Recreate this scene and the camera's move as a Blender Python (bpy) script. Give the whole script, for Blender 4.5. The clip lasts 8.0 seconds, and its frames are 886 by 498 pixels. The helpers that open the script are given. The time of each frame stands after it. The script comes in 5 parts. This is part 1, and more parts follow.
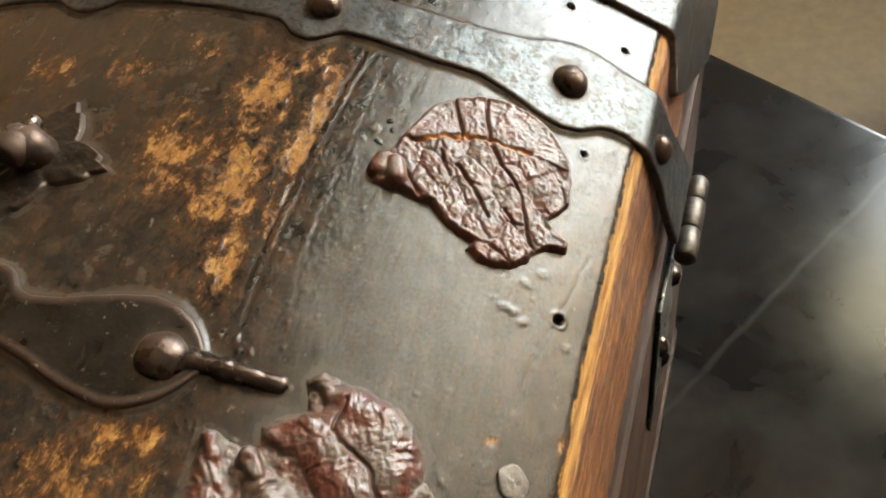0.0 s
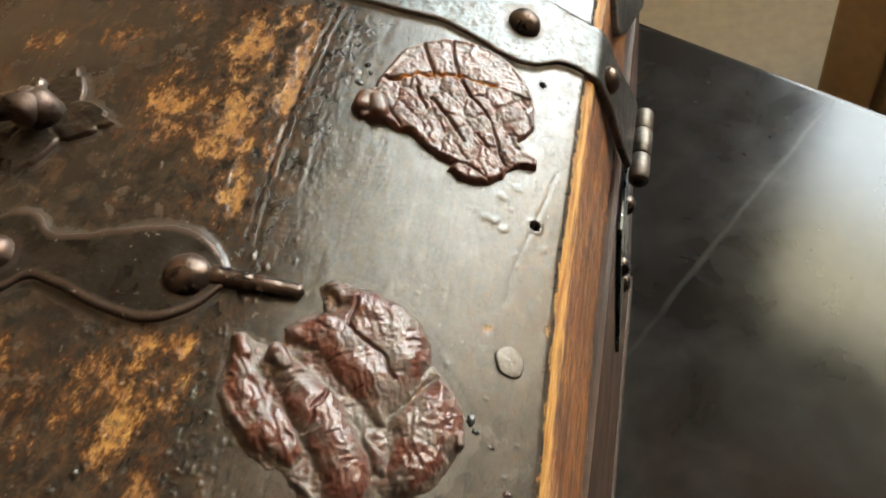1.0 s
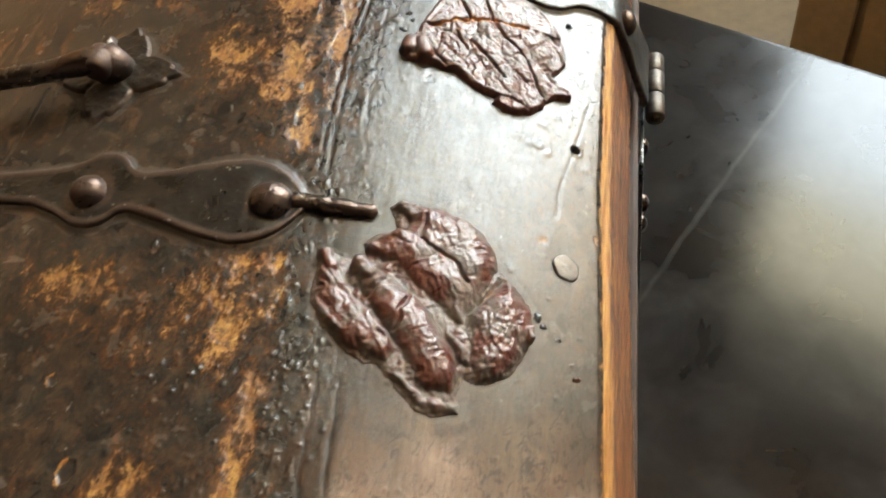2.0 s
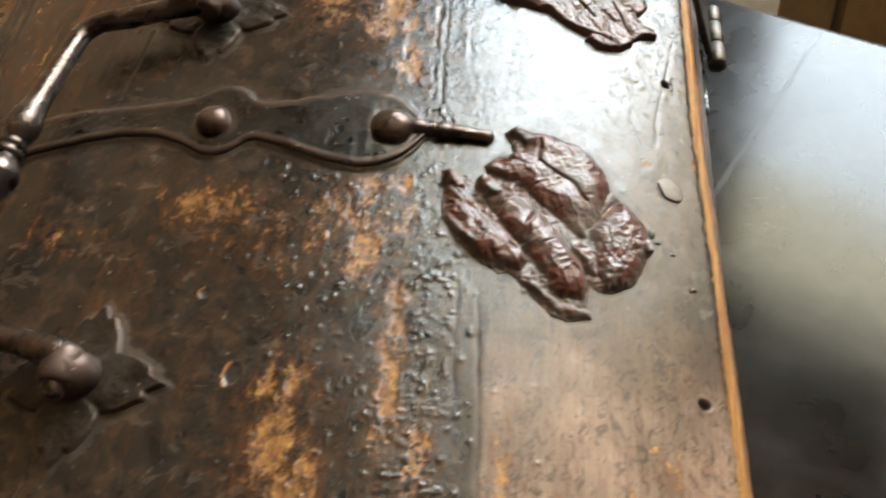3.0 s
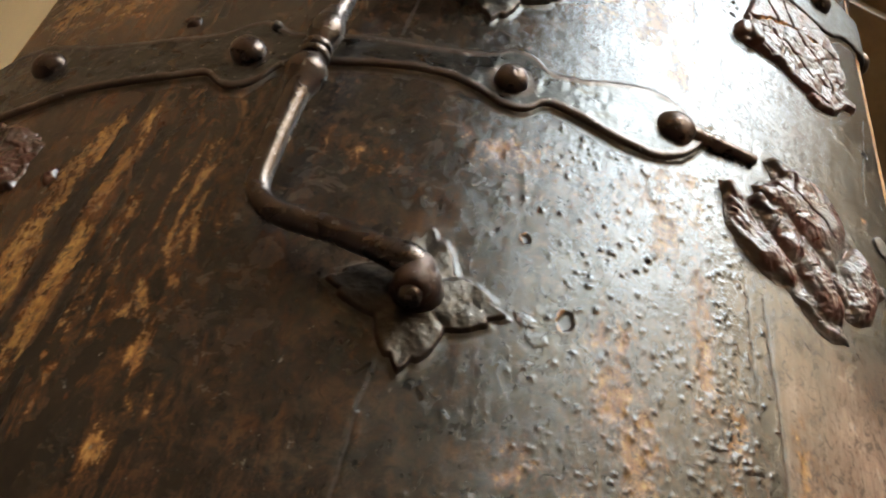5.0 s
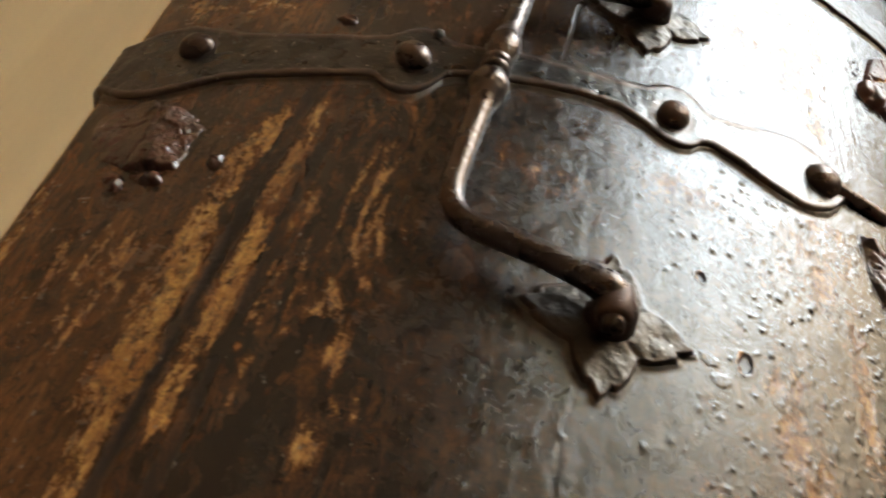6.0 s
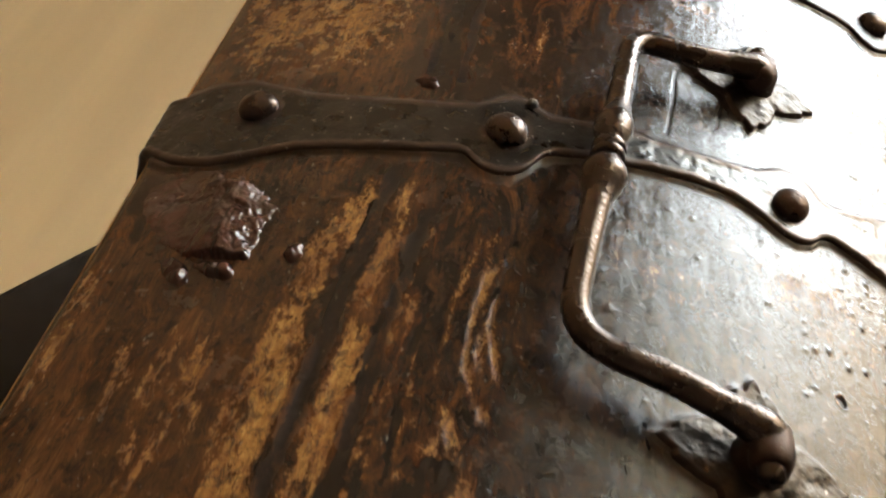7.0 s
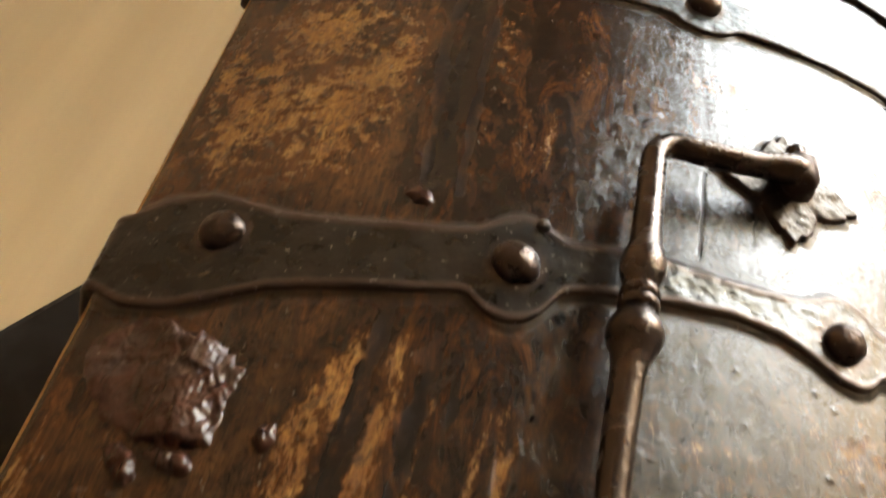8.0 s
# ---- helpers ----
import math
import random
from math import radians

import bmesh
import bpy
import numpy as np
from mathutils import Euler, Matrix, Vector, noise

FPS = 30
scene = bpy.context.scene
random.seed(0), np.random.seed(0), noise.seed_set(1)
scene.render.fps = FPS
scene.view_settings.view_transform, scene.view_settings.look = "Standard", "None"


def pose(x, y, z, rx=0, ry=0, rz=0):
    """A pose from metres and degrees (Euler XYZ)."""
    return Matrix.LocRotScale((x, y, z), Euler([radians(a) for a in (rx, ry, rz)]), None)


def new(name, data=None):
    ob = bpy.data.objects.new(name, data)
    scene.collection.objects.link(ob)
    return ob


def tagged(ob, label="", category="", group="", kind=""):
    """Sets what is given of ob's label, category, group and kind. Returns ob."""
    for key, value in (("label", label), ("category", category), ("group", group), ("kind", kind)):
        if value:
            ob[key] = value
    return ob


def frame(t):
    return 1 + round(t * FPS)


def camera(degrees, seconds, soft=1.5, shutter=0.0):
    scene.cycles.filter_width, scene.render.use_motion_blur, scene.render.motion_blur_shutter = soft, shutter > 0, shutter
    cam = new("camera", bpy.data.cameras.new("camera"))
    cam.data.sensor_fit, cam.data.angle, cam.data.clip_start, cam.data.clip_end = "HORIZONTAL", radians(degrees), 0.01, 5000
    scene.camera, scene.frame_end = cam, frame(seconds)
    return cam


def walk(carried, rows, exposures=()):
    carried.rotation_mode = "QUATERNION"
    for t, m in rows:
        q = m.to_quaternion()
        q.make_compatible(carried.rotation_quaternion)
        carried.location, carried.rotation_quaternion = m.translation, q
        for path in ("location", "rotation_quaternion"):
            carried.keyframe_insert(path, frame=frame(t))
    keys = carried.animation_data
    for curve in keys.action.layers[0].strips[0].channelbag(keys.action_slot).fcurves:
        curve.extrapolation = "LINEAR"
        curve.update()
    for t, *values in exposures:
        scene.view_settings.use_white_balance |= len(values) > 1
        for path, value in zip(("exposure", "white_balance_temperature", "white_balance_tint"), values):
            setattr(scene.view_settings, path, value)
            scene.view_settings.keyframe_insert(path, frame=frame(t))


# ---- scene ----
cam = camera(52.6, 8.0, soft=1.8, shutter=0.5)
METRES = 0.34
BASE = pose(0.1464, 0.0, 0.4082, -52.33, 8.14, 16.79)
ROWS = [
    (0.0, 0.0, 0.0, 0.0, 0.0, 0.0, -0.0),
    (0.5, -0.0149, -0.0368, -0.0255, -1.93, 0.22, 2.46),
    (1.0, -0.031, -0.0635, -0.0587, -3.41, 0.3, 4.61),
    (1.5, -0.0623, -0.0941, -0.0823, -4.27, 0.24, 6.33),
    (3.0, -0.2072, -0.1261, -0.1498, -6.8, 0.19, 8.77),
    (3.5, -0.2911, -0.115, -0.1639, -8.09, 0.35, 6.82),
    (4.0, -0.371, -0.1105, -0.1696, -10.77, 0.92, 3.54),
    (5.5, -0.5544, -0.0561, -0.1959, -18.86, 3.39, -7.41),
    (6.0, -0.6233, -0.032, -0.1997, -20.18, 3.87, -9.93),
    (6.5, -0.6724, 0.009, -0.1811, -21.3, 3.95, -11.24),
    (7.0, -0.6877, 0.0592, -0.1497, -22.56, 4.24, -11.48),
    (7.5, -0.6939, 0.1002, -0.1143, -23.42, 3.93, -11.28),
    (8.0, -0.6846, 0.145, -0.0573, -24.02, 3.75, -10.74),
]
walk(cam, [(t, BASE @ pose(METRES * x, METRES * y, METRES * z, 90 + pitch, roll, yaw)) for t, x, y, z, yaw, pitch, roll in ROWS],
     exposures=[(0.0, 0.26, 6850, 6), (1.0, 0.26, 6800, 5.5), (1.5, 0.36, 6700, 5.5), (3.0, 0.17, 6400, 7), (4.0, 0.05, 6300, 6), (5.2, -0.16, 6450, 7), (6.0, -0.20, 6550, 8), (7.0, -0.04, 6700, 9), (8.0, 0.06, 7000, 11)])

# ---------------------------------------------------------------- world and light
world = bpy.data.worlds.new("world")
scene.world = world
world.use_nodes = True
wn = world.node_tree.nodes
sky = wn.new("ShaderNodeTexSky")
sky.sky_type, sky.sun_disc = "NISHITA", False
sky.sun_elevation, sky.sun_rotation = radians(38), radians(29)
wn["Background"].inputs["Strength"].default_value = 0.08
world.node_tree.links.new(sky.outputs["Color"], wn["Background"].inputs["Color"])
SKY_GLOW = 26.5          # radiance of the bright overcast sky outside the window


# ---------------------------------------------------------------- materials
class Nodes:
    """A node material with short calls."""

    def __init__(self, name, **values):
        self.mat = bpy.data.materials.new(name)
        self.mat.use_nodes = True
        self.tree = self.mat.node_tree
        self.bsdf = self.tree.nodes["Principled BSDF"]
        for key, value in values.items():
            self.bsdf.inputs[key.replace("_", " ")].default_value = value

    def add(self, kind, **settings):
        node = self.tree.nodes.new(kind)
        for key, value in settings.items():
            if key in node.inputs:
                node.inputs[key].default_value = value
        return node

    def link(self, a, b):
        self.tree.links.new(a, b)

    def coords(self, scale=(1, 1, 1), turn=0.0):
        tc = self.add("ShaderNodeTexCoord")
        m = self.add("ShaderNodeMapping")
        m.inputs["Scale"].default_value = scale
        m.inputs["Rotation"].default_value = (0, 0, turn)
        self.link(tc.outputs["Object"], m.inputs["Vector"])
        return m.outputs["Vector"]

    def noise(self, vec, scale, detail=4.0, rough=0.6, distort=0.0):
        n = self.add("ShaderNodeTexNoise", Scale=scale, Detail=detail, Roughness=rough, Distortion=distort)
        self.link(vec, n.inputs["Vector"])
        return n.outputs["Fac"]

    def ramp(self, fac, stops):
        r = self.add("ShaderNodeValToRGB")
        el = r.color_ramp.elements
        while len(el) < len(stops):
            el.new(0.5)
        for e, (pos, col) in zip(el, stops):
            e.position = pos
            e.color = (*col, 1) if len(col) == 3 else col
        self.link(fac, r.inputs["Fac"])
        return r.outputs["Color"]

    def span(self, fac, a, b, c=0.0, d=1.0):
        m = self.add("ShaderNodeMapRange")
        for i, v in zip((1, 2, 3, 4), (a, b, c, d)):
            m.inputs[i].default_value = v
        self.link(fac, m.inputs[0])
        return m.outputs[0]

    def math(self, op, a, b):
        m = self.add("ShaderNodeMath")
        m.operation = op
        for i, v in enumerate((a, b)):
            if isinstance(v, (int, float)):
                m.inputs[i].default_value = v
            else:
                self.link(v, m.inputs[i])
        return m.outputs[0]

    def mix(self, fac, a, b):
        m = self.add("ShaderNodeMix")
        m.data_type = "RGBA"
        for i, v in ((0, fac), (6, a), (7, b)):
            if isinstance(v, (int, float)):
                m.inputs[i].default_value = v
            elif isinstance(v, tuple):
                m.inputs[i].default_value = (*v, 1)
            else:
                self.link(v, m.inputs[i])
        return m.outputs[2]

    def attr(self, name):
        a = self.add("ShaderNodeAttribute")
        a.attribute_name = name
        return a.outputs["Fac"]

    def set(self, **links):
        for key, value in links.items():
            self.link(value, self.bsdf.inputs[key.replace("_", " ")])

    def bump(self, height, strength, distance):
        b = self.add("ShaderNodeBump", Strength=strength, Distance=distance)
        self.link(height, b.inputs["Height"])
        self.link(b.outputs["Normal"], self.bsdf.inputs["Normal"])


def lacquer_material():
    """Old dark lacquer over wood, rubbed through to the bare grain in patches."""
    n = Nodes("aged_lacquer")
    grain = n.coords((1, 0.09, 1))
    plain = n.coords()
    fine = n.noise(grain, 900, 5, 0.65)
    mott = n.noise(plain, 160, 5, 0.65, 0.4)
    tiny = n.noise(n.coords((1, 0.8, 1)), 950, 5, 0.75)
    figure = n.noise(n.coords((1, 0.30, 1)), 130, 8, 0.74, 1.3)
    cloud = n.noise(plain, 42, 5, 0.6, 0.6)
    dark = n.ramp(mott, [(0.30, (0.007, 0.007, 0.006)), (0.50, (0.019, 0.018, 0.015)), (0.66, (0.050, 0.038, 0.027)), (0.80, (0.13, 0.064, 0.030))])
    brown = n.ramp(figure, [(0.40, (0.005, 0.004, 0.003)), (0.51, (0.018, 0.009, 0.006)), (0.59, (0.095, 0.036, 0.012)), (0.72, (0.26, 0.110, 0.034))])
    skin = n.mix(n.math("MULTIPLY", n.attr("brown"), n.span(cloud, 0.3, 0.6, 0.55, 1.0)), dark, brown)
    bare = n.ramp(n.math("ADD", n.math("MULTIPLY", fine, 0.35), n.math("MULTIPLY", n.noise(n.coords((1, 0.7, 1)), 560, 7, 0.8, 0.6), 0.65)), [(0.38, (0.16, 0.062, 0.017)), (0.50, (0.37, 0.18, 0.048)), (0.62, (0.60, 0.36, 0.115))])
    bare = n.mix(n.span(n.noise(n.coords((1, 0.5, 1)), 95, 6, 0.7, 0.6), 0.42, 0.62, 0.0, 0.75), bare, n.mix(0.8, bare, (0.17, 0.062, 0.016)))
    crumb = n.noise(n.coords((1, 0.6, 1)), 480, 8, 0.82, 0.5)
    ragged = n.noise(n.coords((1, 0.55, 1)), 210, 7, 0.8, 1.1)
    edge = n.math("ADD", n.attr("wear"), n.math("MULTIPLY", n.math("SUBTRACT", crumb, 0.5), 1.9))
    edge = n.math("ADD", edge, n.math("MULTIPLY", n.math("SUBTRACT", ragged, 0.5), 1.1))
    worn = n.span(edge, 0.39, 0.66)
    half = n.span(edge, 0.14, 0.48)
    warm = n.ramp(n.math("ADD", n.math("MULTIPLY", fine, 0.45), n.math("MULTIPLY", n.noise(n.coords((1, 0.35, 1)), 150, 8, 0.75, 0.9), 0.55)), [(0.36, (0.035, 0.014, 0.006)), (0.48, (0.095, 0.040, 0.015)), (0.58, (0.165, 0.076, 0.028)), (0.70, (0.26, 0.128, 0.048))])
    skin = n.mix(n.math("MULTIPLY", n.attr("tan"), 0.92), skin, warm)
    skin = n.mix(n.math("MULTIPLY", n.attr("calm"), n.span(cloud, 0.3, 0.65, 0.30, 0.75)), skin, n.ramp(mott, [(0.35, (0.055, 0.050, 0.043)), (0.65, (0.092, 0.082, 0.070))]))
    thin = n.ramp(fine, [(0.3, (0.27, 0.175, 0.125)), (0.7, (0.45, 0.315, 0.230))])
    skin = n.mix(n.math("MULTIPLY", n.attr("thin"), n.span(cloud, 0.25, 0.6, 0.35, 0.9)), skin, thin)
    rust = n.span(n.noise(n.coords((1, 0.6, 1)), 120, 9, 0.78, 1.2), 0.44, 0.74, 0.0, 0.45)
    rust = n.math("MULTIPLY", rust, n.span(n.attr("calm"), 0, 1, 1, 0.25))
    skin = n.mix(rust, skin, n.ramp(mott, [(0.35, (0.045, 0.020, 0.011)), (0.65, (0.15, 0.058, 0.020))]))
    col = n.mix(n.math("MULTIPLY", half, 0.62), skin, (0.13, 0.049, 0.017))
    col = n.mix(worn, col, bare)
    flake = n.span(n.noise(n.coords((1, 0.6, 1)), 430, 8, 0.82, 0.9), 0.515, 0.575)
    col = n.mix(n.math("MULTIPLY", flake, 0.82), col, n.mix(0.8, col, (0.012, 0.009, 0.007)))
    soot = n.span(n.math("ADD", n.attr("soot"), n.math("MULTIPLY", n.math("SUBTRACT", crumb, 0.5), 1.5)), 0.38, 0.56)
    col = n.mix(n.math("MULTIPLY", soot, 0.86), col, (0.009, 0.007, 0.006))
    col = n.mix(n.math("MULTIPLY", n.attr("pit"), 0.9), col, (0.008, 0.006, 0.005))
    col = n.mix(n.math("MULTIPLY", n.span(n.noise(n.coords((1, 0.6, 1)), 620, 3, 0.6), 0.685, 0.74), 0.55), col, (0.24, 0.22, 0.19))
    rough = n.math("ADD", n.span(mott, 0.3, 0.7, 0.17, 0.25), n.math("MULTIPLY", worn, 0.16))
    rough = n.math("ADD", rough, n.span(cloud, 0.35, 0.65, -0.03, 0.06))
    grime = n.math("MULTIPLY", n.attr("dust"), n.span(n.noise(plain, 420, 5, 0.7), 0.30, 0.62, 0.25, 1.0))
    col = n.mix(n.math("MULTIPLY", grime, 0.58), col, (0.105, 0.084, 0.064))
    rough = n.math("ADD", rough, n.math("MULTIPLY", grime, 0.25))
    n.set(Base_Color=col, Roughness=n.math("ADD", rough, n.math("MULTIPLY", n.attr("pit"), 0.3)))
    h = n.math("ADD", n.math("MULTIPLY", fine, 0.45), n.math("MULTIPLY", tiny, 0.6))
    h = n.math("SUBTRACT", h, n.math("MULTIPLY", worn, 0.35))
    grit = n.noise(n.coords((1, 0.75, 1)), 2300, 3, 0.7)
    h = n.math("ADD", h, n.math("MULTIPLY", grit, 0.10))
    h = n.math("SUBTRACT", h, n.math("MULTIPLY", flake, 0.16))
    n.bump(n.math("ADD", h, n.math("MULTIPLY", mott, 0.55)), 0.19, 0.0006)
    n.bsdf.inputs["Specular IOR Level"].default_value = 0.35
    n.bsdf.inputs["Coat Roughness"].default_value = 0.09
    n.set(Coat_Weight=n.math("MULTIPLY", n.span(cloud, 0.3, 0.65, 0.26, 0.12), n.span(worn, 0, 1, 1, 0.5)))
    n.link(n.bsdf.inputs["Normal"].links[0].from_socket, n.bsdf.inputs["Coat Normal"])
    return n.mat


def bare_wood_material():
    n = Nodes("bare_worn_wood")
    fine = n.noise(n.coords((1, 0.05, 0.8)), 1300, 7, 0.75)
    streak = n.noise(n.coords((1, 0.04, 1)), 620, 6, 0.74, 0.6)
    broad = n.noise(n.coords((1, 0.25, 1)), 90, 5, 0.65, 0.5)
    col = n.ramp(fine, [(0.40, (0.07, 0.022, 0.008)), (0.50, (0.26, 0.090, 0.026)), (0.59, (0.52, 0.23, 0.066))])
    col = n.mix(n.span(streak, 0.50, 0.58, 0, 0.80), col, (0.055, 0.018, 0.007))
    col = n.mix(n.span(broad, 0.48, 0.68, 0, 0.55), col, (0.13, 0.046, 0.017))
    # the arris is coloured paler, partly wear and partly the window's light on it
    lit_rub = n.math("ADD", n.attr("arris"), n.math("MULTIPLY", n.math("SUBTRACT", fine, 0.5), 1.2))
    pale = n.ramp(fine, [(0.38, (0.34, 0.13, 0.028)), (0.62, (0.68, 0.39, 0.11))])
    col = n.mix(n.span(lit_rub, 0.35, 0.75), col, pale)
    n.set(Base_Color=col, Roughness=n.span(fine, 0.3, 0.7, 0.36, 0.58))
    n.bump(n.math("ADD", fine, streak), 0.8, 0.0010)
    return n.mat


def dark_wood_material():
    n = Nodes("dark_wood")
    fine = n.noise(n.coords((1, 0.08, 0.6)), 420, 6, 0.7)
    broad = n.noise(n.coords(), 40, 4, 0.6)
    col = n.ramp(fine, [(0.25, (0.018, 0.011, 0.008)), (0.5, (0.050, 0.026, 0.016)), (0.8, (0.10, 0.050, 0.026))])
    col = n.mix(n.span(broad, 0.5, 0.7, 0, 0.6), col, (0.03, 0.026, 0.022))
    n.set(Base_Color=col, Roughness=n.span(broad, 0.3, 0.7, 0.48, 0.65))
    n.bump(fine, 0.4, 0.0006)
    n.bsdf.inputs["Specular IOR Level"].default_value = 0.25
    return n.mat


def iron_material(name, base, rust, shine, amount, pitting=1.0, varnish=0.0):
    n = Nodes(name, Metallic=0.85)
    plain = n.coords()
    pits = n.noise(plain, 620, 4, 0.65)
    cloud = n.noise(plain, 130, 5, 0.62, 0.3)
    col = n.ramp(cloud, [(0.3, tuple(c * 0.45 for c in base)), (0.7, base)])
    rusty = n.span(n.noise(plain, 75, 6, 0.7, 0.6), 0.60 - amount, 0.80 - amount)
    col = n.mix(rusty, col, rust)
    rusty = n.math("MAXIMUM", rusty, n.math("MULTIPLY", n.attr("rim"), 0.75))
    col = n.mix(n.math("MULTIPLY", n.attr("rim"), 0.7), col, (0.105, 0.070, 0.053))
    holes = n.math("MULTIPLY", n.span(pits, 0.40, 0.50, 1, 0), pitting)
    flecks = n.math("MULTIPLY", n.span(n.noise(plain, 520, 4, 0.7, 0.3), 0.64, 0.69), 1 - 0.8 * pitting)
    col = n.mix(n.math("MULTIPLY", holes, 0.8), col, (0.05, 0.040, 0.034))
    col = n.mix(flecks, col, (0.36, 0.34, 0.31))
    n.set(Base_Color=col, Roughness=n.math("ADD", n.span(cloud, 0.3, 0.7, shine, shine + 0.14), n.math("MULTIPLY", rusty, 0.15)),
          Metallic=n.span(rusty, 0, 1, 0.88, 0.45))
    n.bump(n.math("ADD", pits, n.math("MULTIPLY", cloud, 1.2)), 0.35, 0.0006)
    n.bsdf.inputs["Coat Roughness"].default_value = 0.16
    n.set(Coat_Weight=n.span(n.attr("rim"), 0, 1, varnish, varnish * 0.4))
    return n.mat


def wax_material(name, a, b, dusty=1.0, shine=0.0):
    n = Nodes(name)
    plain = n.coords()
    cloud = n.noise(plain, 210, 5, 0.65, 0.4)
    fine = n.noise(plain, 1500, 3, 0.6)
    col = n.ramp(cloud, [(0.32, a), (0.55, tuple((p + q) / 2 for p, q in zip(a, b))), (0.75, b)])
    dust = n.math("ADD", n.span(n.attr("low"), 0.25, 1.0, 0.0, 0.85), n.span(n.noise(plain, 260, 5, 0.72), 0.50, 0.74, 0.0, 0.35))
    dust = n.math("MULTIPLY", dust, dusty)
    col = n.mix(dust, col, (0.132, 0.113, 0.093))
    col = n.mix(n.attr("bare"), col, n.ramp(cloud, [(0.35, (0.30, 0.10, 0.030)), (0.65, (0.58, 0.27, 0.085))]))
    n.set(Base_Color=col, Roughness=n.math("ADD", n.span(cloud, 0.3, 0.7, 0.22 - shine * 0.5, 0.34 - shine), n.math("MULTIPLY", dust, 0.22)))
    n.bump(n.math("ADD", fine, n.math("MULTIPLY", cloud, 1.5)), 0.25, 0.0006)
    n.bsdf.inputs["Specular IOR Level"].default_value = 0.55
    n.bsdf.inputs["Coat Weight"].default_value = 0.12
    n.bsdf.inputs["Coat Roughness"].default_value = 0.14
    return n.mat


def table_material():
    """Black polished slab, smudged, with one long pale scratch and a few dark flecks."""
    n = Nodes("black_polished_slab")
    plain = n.coords()
    cloud = n.noise(plain, 14, 5, 0.65, 0.6)
    wisps = n.noise(plain, 26, 3, 0.55, 0.4)
    col = n.ramp(cloud, [(0.3, (0.006, 0.006, 0.006)), (0.7, (0.016, 0.0155, 0.015))])
    col = n.mix(n.span(wisps, 0.45, 0.85, 0, 0.25), col, (0.07, 0.07, 0.068))
    # distance from the line of the scratch, in the slab's own metres
    tc = n.add("ShaderNodeTexCoord")
    sep = n.add("ShaderNodeSeparateXYZ")
    n.link(tc.outputs["Object"], sep.inputs[0])
    wob = n.math("MULTIPLY", n.math("SUBTRACT", n.noise(plain, 30, 3, 0.5), 0.5), 0.006)
    d = n.math("ADD", n.math("ADD", n.math("MULTIPLY", sep.outputs["X"], 0.867), n.math("MULTIPLY", sep.outputs["Y"], -0.498)), -0.0123)
    d = n.math("ABSOLUTE", n.math("ADD", d, wob), 0.0)
    line = n.math("MULTIPLY", n.span(d, 0.0, 0.0022, 1, 0), n.span(n.noise(plain, 60, 3, 0.6), 0.3, 0.6, 0.3, 1.0))
    col = n.mix(n.math("MULTIPLY", line, 0.09), col, (0.16, 0.16, 0.15))
    n.set(Base_Color=col, Roughness=n.math("ADD", n.span(cloud, 0.3, 0.7, 0.12, 0.20), n.math("MULTIPLY", line, 0.10)))
    n.bump(n.noise(plain, 9, 2, 0.4), 0.03, 0.002)
    n.bsdf.inputs["Specular IOR Level"].default_value = 0.30
    return n.mat


def plaster_material(name, a, b, scale=3.0):
    n = Nodes(name, Roughness=0.85)
    plain = n.coords((1, 1, 0.35))
    broad = n.noise(plain, scale, 4, 0.5)
    col = n.ramp(broad, [(0.3, a), (0.7, b)])
    n.set(Base_Color=col)
    n.bump(n.noise(n.coords(), 120, 4, 0.6), 0.15, 0.002)
    return n.mat


def floor_material():
    """Pale boards running towards the window."""
    n = Nodes("pale_boards", Roughness=0.6)
    along = n.coords((1, 0.12, 1), radians(29))
    tone = n.noise(along, 7, 2, 0.4)
    grain = n.noise(n.coords((1, 0.05, 1), radians(29)), 60, 5, 0.6)
    col = n.ramp(tone, [(0.35, (0.40, 0.285, 0.142)), (0.65, (0.49, 0.355, 0.180))])
    n.set(Base_Color=n.mix(n.span(grain, 0.4, 0.7, 0, 0.10), col, (0.34, 0.23, 0.13)))
    return n.mat


def plain_material(name, colour, rough, metal=0.0):
    n = Nodes(name, Roughness=rough, Metallic=metal)
    broad = n.noise(n.coords(), 40, 4, 0.6)
    n.set(Base_Color=n.ramp(broad, [(0.3, tuple(c * 0.75 for c in colour)), (0.7, colour)]))
    return n.mat


def sky_material(name, low, high, strength):
    """A plain bright sky, whiter towards the horizon."""
    mat = bpy.data.materials.new(name)
    mat.use_nodes = True
    t = mat.node_tree
    t.nodes.clear()
    e, o = t.nodes.new("ShaderNodeEmission"), t.nodes.new("ShaderNodeOutputMaterial")
    tc, sep, ramp = t.nodes.new("ShaderNodeTexCoord"), t.nodes.new("ShaderNodeSeparateXYZ"), t.nodes.new("ShaderNodeValToRGB")
    span = t.nodes.new("ShaderNodeMapRange")
    span.inputs[1].default_value, span.inputs[2].default_value = 0.5, 3.2
    ramp.color_ramp.elements[0].color, ramp.color_ramp.elements[1].color = (*low, 1), (*high, 1)
    e.inputs["Strength"].default_value = strength
    t.links.new(tc.outputs["Object"], sep.inputs[0])
    t.links.new(sep.outputs["Z"], span.inputs[0])
    t.links.new(span.outputs[0], ramp.inputs["Fac"])
    t.links.new(ramp.outputs["Color"], e.inputs["Color"])
    t.links.new(e.outputs[0], o.inputs[0])
    return mat


